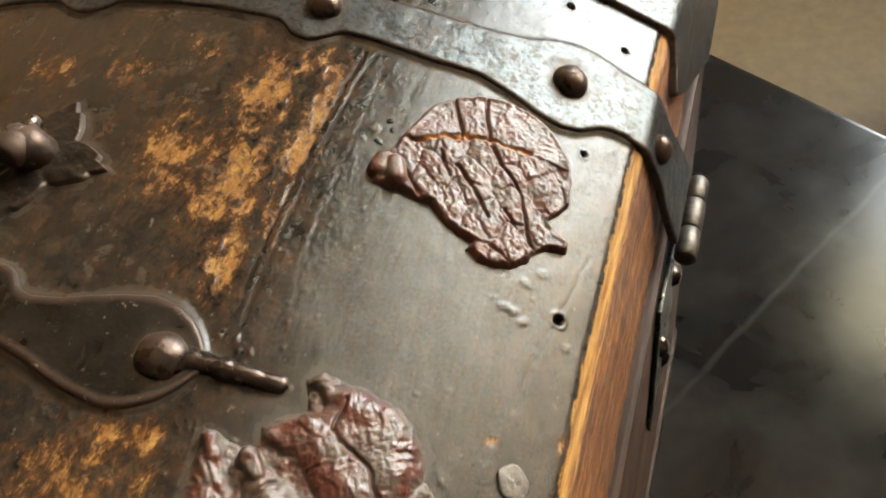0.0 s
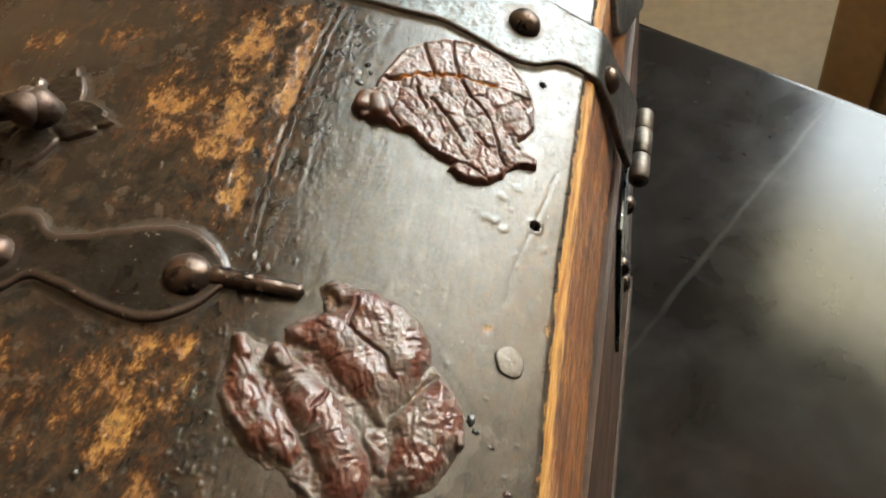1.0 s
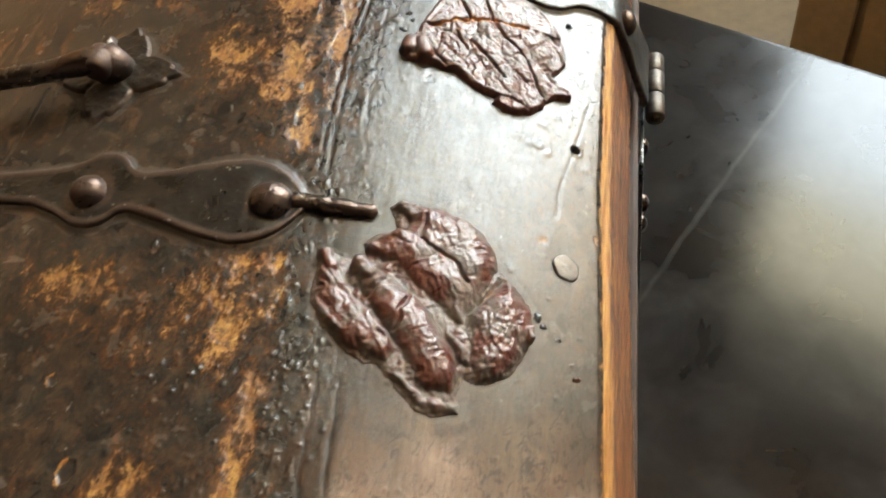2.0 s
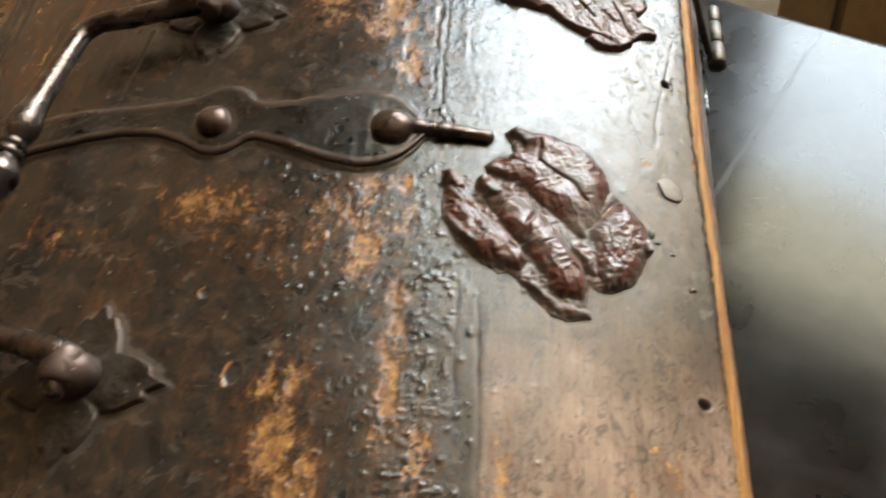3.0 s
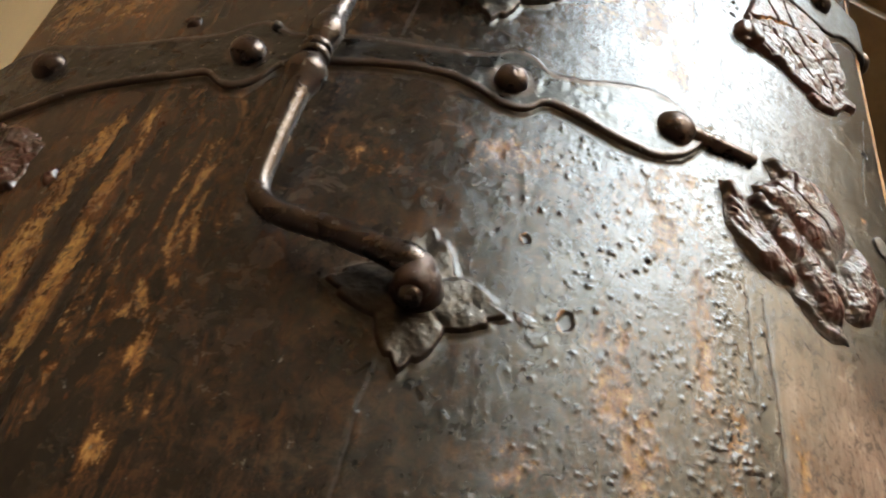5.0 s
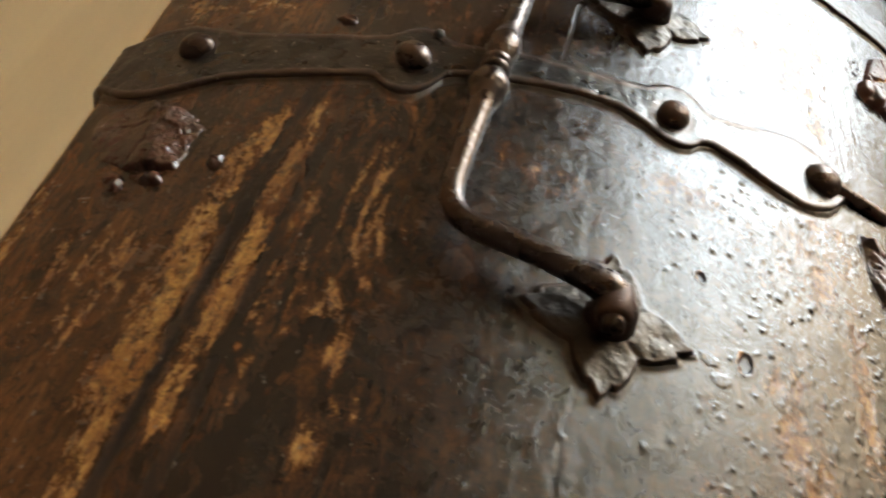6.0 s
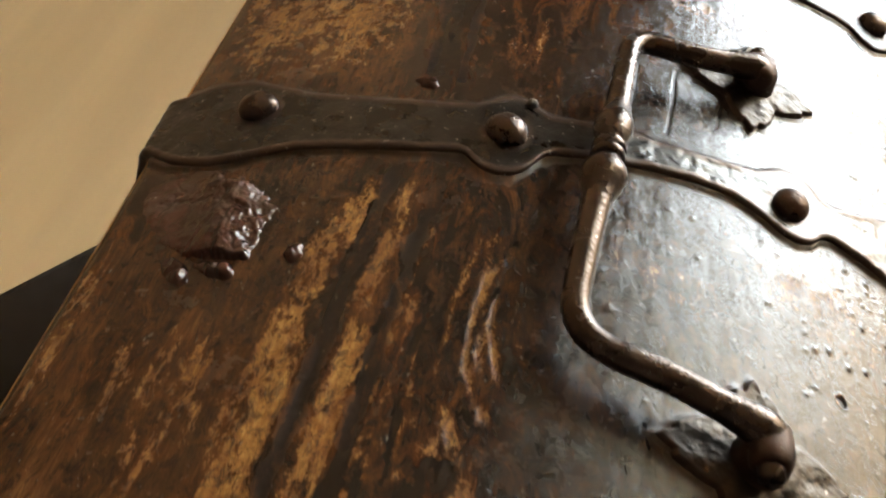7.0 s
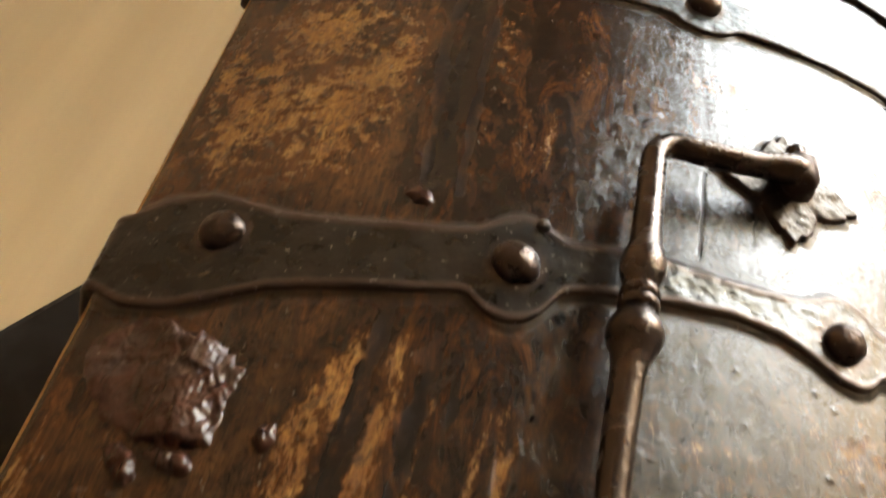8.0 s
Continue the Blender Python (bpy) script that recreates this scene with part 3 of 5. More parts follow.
# rubbed patches: s, y, half sizes, strength
WORN_FAR = [(30, 109, 8, 12, 0.8), (46, 107, 8, 17, 0.85), (43, 133, 7, 12, 0.9), (57, 124, 4, 18, 0.9), (54, 87, 5, 9, 0.9), (51, 145, 8, 6, 0.7), (58, 102, 3, 18, 0.7), (8, 131, 7, 5, 0.55), (-14, 131, 8, 6, 0.6), (24, 142, 5, 5, 0.5), (20, 185, 25, 10, 0.3), (115.6, 69.2, 2.0, 1.8, 0.62), (114.5, 77.7, 1.6, 3.0, 0.5), (115.7, 85.7, 0.8, 1.2, 0.6), (129.5, 74.5, 1.2, 3.0, 0.7)]
WORN_NEAR = [(50, 43, 7, 7, 0.8), (56, 46, 4, 6, 0.6), (40, 36, 8, 5, 0.4), (-17, 27, 12, 6, 0.5), (13, 37, 12, 7, 0.6), (40, -18, 7, 12, 0.72), (46, -31, 4, 12, 0.9), (40, -6, 6, 7, 0.7), (50, 27, 5, 9, 0.75), (59.5, -3, 3.5, 18, 0.85), (67, -19, 3, 12, 0.85)]
WORN_NEAR += [(58.5, 14, 3, 8, 0.7), (23, -38, 6, 6, 0.5), (33, -38, 6, 6, 0.5), (83, -20, 3, 12, 0.6), (90, -24, 8, 8, 0.42), (117, -11, 6, 4, 0.5), (124, -20, 3, 10, 0.55), (18, 30, 14, 9, 0.30), (36, 28, 12, 9, 0.36), (48, 38, 9, 9, 0.75), (58, 36, 4, 8, 0.6)]
WORN_LEFT_NEAR = [(-79, 25, 3.5, 9, 1.0), (-83.5, 11, 3.5, 11, 1.0), (-84.5, -7, 4, 12, 1.0), (-84, -25, 5, 14, 1.0), (-83, -42, 6, 14, 1.0), (-71.5, -10, 2.2, 9, 1.0), (-72, -25, 2.6, 14, 1.0), (-71.5, 33, 1.6, 8, 0.8), (-72, 14, 2, 11, 0.85), (-100, -24, 9, 18, 0.62), (-112, -20, 6, 16, 0.5), (-52.5, 14, 3, 12, 0.55), (-49, -2, 3, 8, 0.55), (-55, -20, 8, 9, 0.5), (-128, -5, 3, 30, 0.6), (-56.5, -28.5, 4, 1.8, 0.65), (-48, -32, 2.5, 6, 0.65), (-42.5, -41, 3, 5, 0.6), (-48, -50, 3, 6, 0.65), (-47, -14, 4, 2.6, 0.6)]
WORN_LEFT_FAR = [(-100, 96, 13, 20, 0.95), (-117, 98, 9, 22, 0.95), (-92, 112, 8, 24, 0.95), (-108, 131, 14, 16, 1.0), (-126, 108, 4, 22, 0.8), (-65, 125, 4, 15, 0.6), (-53, 94, 7, 9, 0.5), (-43, 122, 6, 8, 0.45), (-110, 170, 20, 18, 0.6)]
WORN = WORN_FAR + WORN_NEAR + WORN_LEFT_NEAR + WORN_LEFT_FAR


def lid_relief(S, Y):
    """Height of the lid's lacquer over its curve, in millimetres, with its wear, brownness and pits."""
    h = 0.55 * (fbm(S / 30, Y / 45, 3) - 0.5) + 0.10 * (fbm(S / 2.2, Y / 9, 5) - 0.5)
    wear = np.zeros_like(S)
    for s, y, a, b, k in WORN:
        wear = np.maximum(wear, k * np.exp(-(((S - s) / a) ** 2 + ((Y - y) / b) ** 2) * 0.8))
    streak = np.where(S < -25, fbm(S / 1.7 + 0.6 * vnoise(S / 9, Y / 12, 2), Y / 13, 11, 4), fbm(S / 2.6, Y / 4.2, 12, 4))
    streak = np.where(Y > 76, np.where(S < -60, fbm(S / 3, Y / 3.4, 13, 4), streak), streak)
    ring = np.hypot((S + 40) * 1.15, (Y - 4) * 0.62) + 3.5 * fbm(S / 8, Y / 10, 25)
    curl = 0.55 * np.maximum(0, np.sin(ring * 1.25)) ** 1.5 * np.exp(-((S + 51) / 10) ** 2 - ((Y - 2) / 20) ** 2)
    wear = np.clip(wear * (0.28 + 1.0 * streak) + np.where(S < -25, 0.40, 0.25) * (streak - 0.58) + curl, 0, 0.85)
    thin = smoothstep(-Y + 16 * (fbm(S / 12, Y / 12, 28, 3) - 0.5), -26, 12) * smoothstep(S, 76, 81) * (0.75 + 0.8 * fbm(S / 9, Y / 14, 23))
    brown = np.clip(smoothstep(-S, -5, 72) * 0.95 + 1.1 * (fbm(S / 20, Y / 24, 21) - 0.44) + 0.35 * smoothstep(-Y, 5, 35) * smoothstep(S, 20, 60), 0, 1)
    h = h - 0.16 * smoothstep(wear, 0.4, 0.62)
    # blistered lacquer along the joint of two boards
    rng = np.random.default_rng(4)
    pit = np.zeros_like(S)
    s_axis, y_axis = S[:, 0], Y[0]
    band = np.exp(-((S - 65) / 9) ** 2) * (0.55 + 0.45 * smoothstep(-Y, -40, 30)) + 0.45 * np.exp(-((S - 34) / 20) ** 2) * smoothstep(-Y, -50, 0)
    crust = fbm(S / 0.95 + 0.8 * vnoise(S / 3, Y / 3, 61), Y / 1.15, 62, 2) + 0.35 * (fbm(S / 7, Y / 12, 63, 2) - 0.5)
    h = h + band * (0.05 + 0.06 * smoothstep(Y, 55, 90)) * smoothstep(crust, 0.68, 0.74)
    lane = np.exp(-((S - 66.5) / 5.0) ** 2) * smoothstep(-Y, -48, -20)
    clump = fbm(S / 1.3 + 0.9 * vnoise(S / 2, Y / 2, 60), Y / 1.7, 59, 3) + 0.16 * lane
    flakes = smoothstep(clump, 0.755, 0.78) * smoothstep(lane, 0.15, 0.4)
    h = h + flakes * (0.10 + 0.25 * (fbm(S / 0.9, Y / 0.9, 58, 2) - 0.5))
    wear = wear * (1 - 0.85 * flakes)
    for k in range(1150):
        if k < 260:
            s, y = rng.normal(65, 6.5), rng.uniform(-60, 155)
        elif k < 660:
            s, y = rng.normal(42, 17), rng.uniform(-55, 50)
        else:
            s, y = rng.uniform(-125, 128), rng.uniform(-60, 200)
        r = rng.uniform(0.26, 0.55) if k < 780 else rng.uniform(0.25, 0.42)
        r2 = r * rng.uniform(0.7, 1.7)
        a = rng.uniform(0.08, 0.40) ** 1.2 * (1 if rng.random() < 0.94 else -0.7) * (0.45 if y > 75 else 1.0)
        i0, i1 = np.searchsorted(s_axis, (s - 3 * r, s + 3 * r))
        j0, j1 = np.searchsorted(y_axis, (y - 3 * r2, y + 3 * r2))
        if i1 > i0 and j1 > j0:
            q = np.exp(-((S[i0:i1, j0:j1] - s) / r) ** 2 - ((Y[i0:i1, j0:j1] - y) / r2) ** 2)
            h[i0:i1, j0:j1] += a * q
            if a < 0:
                pit[i0:i1, j0:j1] = np.maximum(pit[i0:i1, j0:j1], 0.45 * q)
    for pts, depth, width in CRACKS:
        d = line_distance(S + 0.7 * (vnoise(S / 3, Y / 3, 31) - 0.5), Y, pts)
        fade = 0.3 + 1.1 * vnoise(S / 4, Y / 7, 33) if width > 0.35 else 1.0
        h -= fade * depth * np.exp(-(d / width) ** 2)
        h += fade * (min(0.05, depth * 0.2) if width > 0.6 else 0.02) * np.exp(-((d - width - 0.8) / 0.6) ** 2)
        pit = np.maximum(pit, np.clip(fade, 0, 1) * min(0.8, 5.5 * depth) * np.exp(-(d / width) ** 2))
    for s, y, r in HOLES:
        d = np.hypot(S - s, Y - y) + 0.5 * (vnoise(S * 1.3, Y * 1.3, 41) - 0.5)
        h -= 2.2 * (1 - smoothstep(d, r * 0.55, r * 1.05)) - 0.18 * np.exp(-((d - r * 1.35) / 0.35) ** 2)
        pit = np.maximum(pit, 1 - smoothstep(d, r * 0.8, r * 1.1))
    for s, y, r in CHIPS:
        d = np.hypot((S - s) * 1.0, (Y - y) * 0.8) + 1.5 * (fbm(S * 0.6, Y * 0.6, 43, 3) - 0.5)
        inner = 1 - smoothstep(d, r * 0.6, r * 0.95)
        h -= 0.4 * inner - 0.08 * np.exp(-((d - r * 1.15) / 0.35) ** 2)
        pit = np.maximum(pit, 0.55 * inner)
        wear = np.maximum(wear, 0.75 * np.exp(-((d - r * 1.0) / 0.4) ** 2) * (S < s - 0.2))
    for pts, width, k in STREAKS:
        d = line_distance(S + 2.0 * (fbm(S / 6, Y / 9, 34, 3) - 0.5), Y, pts)
        m = smoothstep(width - d + 2.6 * (fbm(S / 1.6, Y / 3.0, 38, 3) - 0.5), -0.3, 0.6)
        wear = np.maximum(wear, k * m * (1.45 * fbm(S / 1.3, Y / 2.4, 39, 4) - 0.03))
        h = h - 0.22 * m * (fbm(S / 1.2, Y / 2.0, 29, 3) - 0.35)
    soot = np.zeros_like(S)
    for pts, width in STAINS:
        d = line_distance(S + 2.4 * (fbm(S / 5, Y / 9, 35, 3) - 0.5), Y, pts)
        m = smoothstep(width - d + (1.4 + 1.2 * width) * (fbm(S / 1.5, Y / 3.2, 36, 4) - 0.5), -0.25, 0.5)
        soot = np.maximum(soot, m * (0.45 + 0.8 * fbm(S / 2.5, Y / 6, 40, 3)))
    wear = wear * (1 - 0.9 * np.clip(soot, 0, 1))
    h = h - 0.12 * np.clip(soot, 0, 1) + 0.30 * np.clip(soot, 0, 1) * (fbm(S / 1.3, Y / 2.0, 42, 3) - 0.5)
    ring = np.hypot(S + 88, Y - 35)
    h += 0.16 * np.exp(-((ring - 6) / 0.5) ** 2) * smoothstep(fbm(S / 1.6, Y / 1.6, 37, 2), 0.45, 0.6)
    for s, y, r, a in FLAKES:
        near = np.exp(-(((S - s) / r) ** 2 + ((Y - y) / (r * 0.8)) ** 2))
        h += 0.4 * a * smoothstep(near * (0.1 + 1.6 * fbm(S * 1.1, Y * 1.1, 45, 3)), 0.34, 0.42)
    strip = (1 - smoothstep(np.abs(S - np.interp(Y, [74, 98, 130, 153], [61.3, 60.0, 59.7, 61.2])), 0.7, 1.2)) * smoothstep(Y, 72, 80)
    wear = wear * (1 - 0.75 * strip)
    brown = np.maximum(brown, 0.8 * strip)
    wear = np.maximum(wear, 0.95 * smoothstep(S + 2.2 * (fbm(S / 2, Y / 4, 46, 3) - 0.5), 130.5, 131.6))
    # dirt and lacquer gathered along the straps, the rosettes and the wax
    dust = np.zeros_like(S)
    for rows in (MIDDLE, FAR_STRAP):
        r = np.array(rows)
        off = np.maximum(np.interp(S, r[:, 0], r[:, 1]) - Y, Y - np.interp(S, r[:, 0], r[:, 2]))
        off = np.where(S > r[-1, 0], np.maximum(off, S - r[-1, 0]), off)
        near = np.clip(off + 0.7 * (fbm(S / 3, Y / 3, 47, 3) - 0.5), 0, 9)
        h += 0.55 * np.exp(-(near / 0.9) ** 2) * (off > -1.5)
        dust = np.maximum(dust, np.exp(-(near / 1.7) ** 2))
    for cs, cy in ROSETTES:
        t = np.arctan2(Y - cy, S - cs)
        off = np.hypot(S - cs, Y - cy) - rosette_radius(t) + 0.8 * (fbm(S / 2, Y / 2, 48, 2) - 0.5)
        h += 0.35 * np.exp(-(np.clip(off, 0, 9) / 0.9) ** 2)
        dust = np.maximum(dust, 0.9 * np.exp(-(np.clip(off, 0, 9) / 1.8) ** 2))
    for outline, k in ((SEAL_ONE, 0.5), (SEAL_TWO, 0.9)):
        o = np.array(outline)
        i0, i1 = np.searchsorted(s_axis, (o[:, 0].min() - 5, o[:, 0].max() + 5))
        j0, j1 = np.searchsorted(y_axis, (o[:, 1].min() - 5, o[:, 1].max() + 5))
        a, b = S[i0:i1, j0:j1], Y[i0:i1, j0:j1]
        off = -inside_distance(a, b, outline) + 0.9 * (fbm(a / 2, b / 2, 49, 3) - 0.5)
        dust[i0:i1, j0:j1] = np.maximum(dust[i0:i1, j0:j1], k * np.exp(-(np.clip(off, 0, 9) / 1.3) ** 2))
    calm = smoothstep(S, 64, 74) * smoothstep(Y, 5, 30)
    tan = smoothstep(-S + 5 * (fbm(S / 5, Y / 14, 24, 3) - 0.5), 79, 86) * (0.35 + 1.0 * smoothstep(fbm(S / 9, Y / 16, 26, 3), 0.36, 0.6)) * (1 - 0.8 * smoothstep(Y + 6 * (fbm(S / 8, Y / 8, 27, 2) - 0.5), -8, 22) * (1 - smoothstep(Y, 66, 74)))
    return h, wear, brown, pit, np.clip(thin, 0, 1), np.clip(soot, 0, 1), calm, dust, np.clip(tan, 0, 1)


def build_lid():
    lid = part("lid", lid_skin(), LACQUER, chest, "domed lid in dark cracked lacquer rubbed through to orange wood")
    for side in (1, -1):
        part("side_board", side_board(side), BARE_WOOD, lid, "bare orange wood edge of the lid")
    for y in (NEAR, FAR):
        part("end_board", end_board(y), DARK_WOOD, lid)
    return lid


def lid_skin():
    s = np.concatenate([np.arange(-EDGE, 16, 0.47), np.arange(16, 82, 0.31), np.arange(82, EDGE, 0.47), [EDGE]])
    y = np.concatenate([np.arange(NEAR, -52, 3.0), np.arange(-52, 56, 0.33), np.arange(56, 200, 0.47), np.arange(200, FAR, 2.0), [FAR]])
    S, Y = np.meshgrid(s, y, indexing="ij")
    h, wear, brown, pit, thin, soot, calm, dust, tan = lid_relief(S, Y)
    grow = np.where(S > 0, edge_right(Y) - EDGE, EDGE - edge_left(Y)) * (np.abs(S) / EDGE) ** 6
    ragged = 0.35 * (fbm(Y / 6, S * 0 + 3, 7) - 0.5) * (np.abs(S) / EDGE) ** 30
    h = h - 0.55 * smoothstep(np.abs(S), EDGE - 1.8, EDGE)
    P = on_lid(S + grow + ragged, Y, h)
    rim = []
    for k in (0, -1):
        low = on_lid(S[k] + grow[k] + ragged[k] - np.sign(S[k]) * 0.3, Y[k], h[k] - 1.2)
        rim.append(low[None])
    P = np.concatenate([rim[0], P, rim[1]], 0)
    me, used = grid_mesh("lid", P)
    for name, a in (("wear", wear), ("brown", brown), ("pit", pit), ("thin", thin), ("soot", soot), ("calm", calm), ("dust", dust), ("tan", tan)):
        set_attr(me, name, np.concatenate([a[:1], a, a[-1:]], 0).ravel()[used])
    me.flip_normals()
    return me


def side_board(side):
    """The thick board under the lid's long edge: its rounded arris, worn and coloured as lit, and its face."""
    y = np.concatenate([np.arange(NEAR, 30, 4.0), np.arange(30, 175, 1.0), np.arange(175, FAR, 3.0), [FAR]])
    lean = 1.0 if side > 0 else 0.35
    prof = [(-9.0, -1.6), (-4.0, -1.2), (-1.0, -0.85), (0.5, -0.95), (1.5, -1.8), (2.2, -3.8), (2.8, -6.5), (3.9, -12), (5.2, -20), (6.2, -28), (6.8, -34), (6.6, -35.5), (-9, -35.8)]
    P = np.zeros((len(y), len(prof), 3))
    edge = edge_right(y) if side > 0 else edge_left(y)
    top = on_lid(edge, y)
    for j, (dx, dz) in enumerate(prof):
        live = (0.45 if j < 5 else 0.9) if 2 < j < 11 else 0.0
        jit = live * (fbm(y / 14, y * 0 + j * 0.35, 51, 4) - 0.5) + live * 0.9 * (fbm(y / 3, y * 0 + j * 0.8, 52, 3) - 0.5)
        P[:, j, 0] = side * (top[:, 0] + lean * (dx + jit) / 1000)
        P[:, j, 1] = y / 1000
        P[:, j, 2] = np.maximum(top[:, 2] + dz / 1000, SEAT_Z + 0.0005)
    me, used = grid_mesh("side_board", P, closed_v=True)
    arris = np.array([0, 0.3, 0.9, 1, 0.65, 0.15, 0, 0, 0, 0, 0, 0, 0])
    arris = arris * (1.0 if side > 0 else 0.7)
    set_attr(me, "arris", np.repeat(arris[None], len(y), 0).ravel()[used])
    if side < 0:
        me.flip_normals()
    return me


def end_board(y):
    bm = bmesh.new()
    inner = 1 if y == NEAR else -1
    s = np.linspace(-EDGE + 2, EDGE - 2, 60)
    rows = []
    for yy in (y + inner * 1.0, y + inner * 14):
        ring = [bm.verts.new(p) for p in on_lid(s, np.full_like(s, yy), -3.0)]
        ring += [bm.verts.new((x, yy / 1000, SEAT_Z + 0.0008)) for x in (ring[-1].co.x, ring[0].co.x)]
        rows.append(ring)
    bm.faces.new(rows[0])
    bm.faces.new(rows[1][::-1])
    n = len(rows[0])
    for i in range(n):
        bm.faces.new((rows[0][i], rows[1][i], rows[1][(i + 1) % n], rows[0][(i + 1) % n]))
    bmesh.ops.recalc_face_normals(bm, faces=bm.faces)
    return bm


lid = build_lid()


def build_body():
    y0, y1, top = NEAR / 1000 + 0.002, FAR / 1000 - 0.002, SEAT_Z - 0.0008
    for side in (1, -1):
        bm = bmesh.new()
        x0, x1 = sorted((side * 0.123, side * 0.1345))
        box(bm, x0, x1, y0, y1, 0.012, top, 0.0016)
        part("side_panel", bm, DARK_WOOD, chest)
    for y in (y0, y1 - 0.014):
        bm = bmesh.new()
        box(bm, -0.1228, 0.1228, y, y + 0.014, 0.012, top, 0.001)
        part("end_panel", bm, DARK_WOOD, chest)
    bm = bmesh.new()
    box(bm, -0.136, 0.136, y0 - 0.002, y1 + 0.001, 0.0, 0.0118, 0.002)
    part("base_board", bm, DARK_WOOD, chest)


build_body()

# ---------------------------------------------------------------- iron straps and rivets


def strap_mesh(name, rows, thick=1.9, rim=0.0, seed=1, rivets=()):
    """A forged strap lying on the lid: rows of (s, lower y, upper y), rounded, hammered, with an optional raised rim."""
    r = np.array(rows, float)
    s = np.arange(r[0, 0], r[-1, 0] + 0.1, 0.6)
    lo, hi = np.interp(s, r[:, 0], r[:, 1]), np.interp(s, r[:, 0], r[:, 2])
    ker = np.exp(-(np.arange(-4, 5) * 0.6 / 1.1) ** 2)
    ker /= ker.sum()
    pad = lambda a: np.convolve(np.pad(a, 4, mode="edge"), ker, mode="valid")
    lo, hi = pad(lo), pad(hi)
    lo = lo + 0.5 * (fbm(s / 6, s * 0, seed, 3) - 0.5)
    hi = hi + 0.5 * (fbm(s / 6, s * 0 + 9, seed, 3) - 0.5)
    mid = (lo + hi) / 2
    # across: inset from the edge in mm, height
    wide = 1.15 if rim else 1.0
    cross = [(0.15, -0.6), (0.0, thick * 0.5), (0.35, thick * 0.85), (0.8, thick + 0.8 * rim), (1.5 * wide, thick + rim), (2.2 * wide, thick)]
    cols = []
    for inset, h in cross:
        cols.append((np.minimum(lo + inset, mid), np.full_like(s, h)))
    for k in np.linspace(-1, 1, 13):
        cols.append((mid + k * np.maximum(0.1, (hi - lo) / 2 - 2.4 * wide), np.full_like(s, thick)))
    for inset, h in cross[::-1]:
        cols.append((np.maximum(hi - inset, mid), np.full_like(s, h)))
    ys = np.sort(np.stack([c[0] for c in cols], 1), axis=1)
    hs = np.stack([c[1] for c in cols], 1)
    S = np.repeat(s[:, None], ys.shape[1], 1)
    inner = (hs > 0.3 * thick)
    hs = hs + inner * (0.45 * (fbm(S / 7, ys / 7, seed + 5, 3) - 0.5) + 0.25 * (fbm(S / 1.6, ys / 1.6, seed + 6, 2) - 0.5))
    hs[0, :] = -0.4
    hs[-1, :] = -0.4
    me, used = grid_mesh(name, on_skin(S, ys, hs))
    edge = np.minimum(ys - lo[:, None], hi[:, None] - ys)
    wide = 1.15 if rim else 0.45
    worn = 1 - smoothstep(edge + 0.8 * (fbm(S / 3, ys / 3, seed + 7, 3) - 0.5), 1.5 * wide, 2.4 * wide)
    for rs, ry in rivets:
        ring = np.hypot(S - rs, ys - ry) + 1.2 * (fbm(S / 2, ys / 2, seed + 8, 2) - 0.5)
        worn = np.maximum(worn, 0.8 * (1 - smoothstep(ring, 5.2, 6.6)))
    set_attr(me, "rim", worn.ravel()[used])
    me.flip_normals()
    return me


def dome_mesh(r, h, centre, normal, seed, segs=28, rings=9, flat=0.0, uneven=1.0):
    """A hammered rivet head."""
    n = Vector(normal).normalized()
    u = n.orthogonal().normalized()
    v = n.cross(u)
    rng = random.Random(seed)
    ax, ay, off = rng.uniform(0.95, 1.05), rng.uniform(0.95, 1.05), rng.uniform(0, 6)
    P = np.zeros((rings + 1, segs, 3))
    for i in range(rings + 1):
        a = math.pi / 2 * i / rings
        rr, hh = r * math.cos(a) ** (1 - 0.4 * flat), h * math.sin(a) ** (1 + flat)
        if i == 0:
            hh = -0.0006
        for j in range(segs):
            t = 2 * math.pi * j / segs
            w = 1 + uneven * (0.035 * math.sin(2 * t + off) + 0.02 * math.sin(5 * t + off * 2))
            P[i, j] = Vector(centre) + u * (rr * w * ax * math.cos(t)) + v * (rr * w * ay * math.sin(t)) + n * (hh * (1 + uneven * 0.02 * math.sin(3 * t + off + 2 * a)))
    me, _ = grid_mesh("rivet", P, closed_v=True)
    return me


def lid_normal(s):
    return (math.sin(s / 1000 / RAD), 0, math.cos(s / 1000 / RAD))


def rivet(strap, s, y, r=4.4, h=3.4, base=1.7, seed=0, material=None, name="rivet"):
    c = on_lid(s, y, base).tolist()
    return part(name, dome_mesh(r / 1000, h / 1000, c, lid_normal(s), seed), material or IRON_RIVET, strap, "domed brown iron rivet head" if name == "rivet" else "")


mid_strap = part("strap", strap_mesh("strap", MIDDLE, 1.4, 0.17, 3, MIDDLE_RIVETS), IRON_DARK, chest, "browned iron strap with a raised rim, riveted across the lid")
for k, (s, y) in enumerate(MIDDLE_RIVETS):
    rivet(mid_strap, s, y, (4.5, 4.7, 4.1, 5.1)[k], 3.6, 1.6, k)


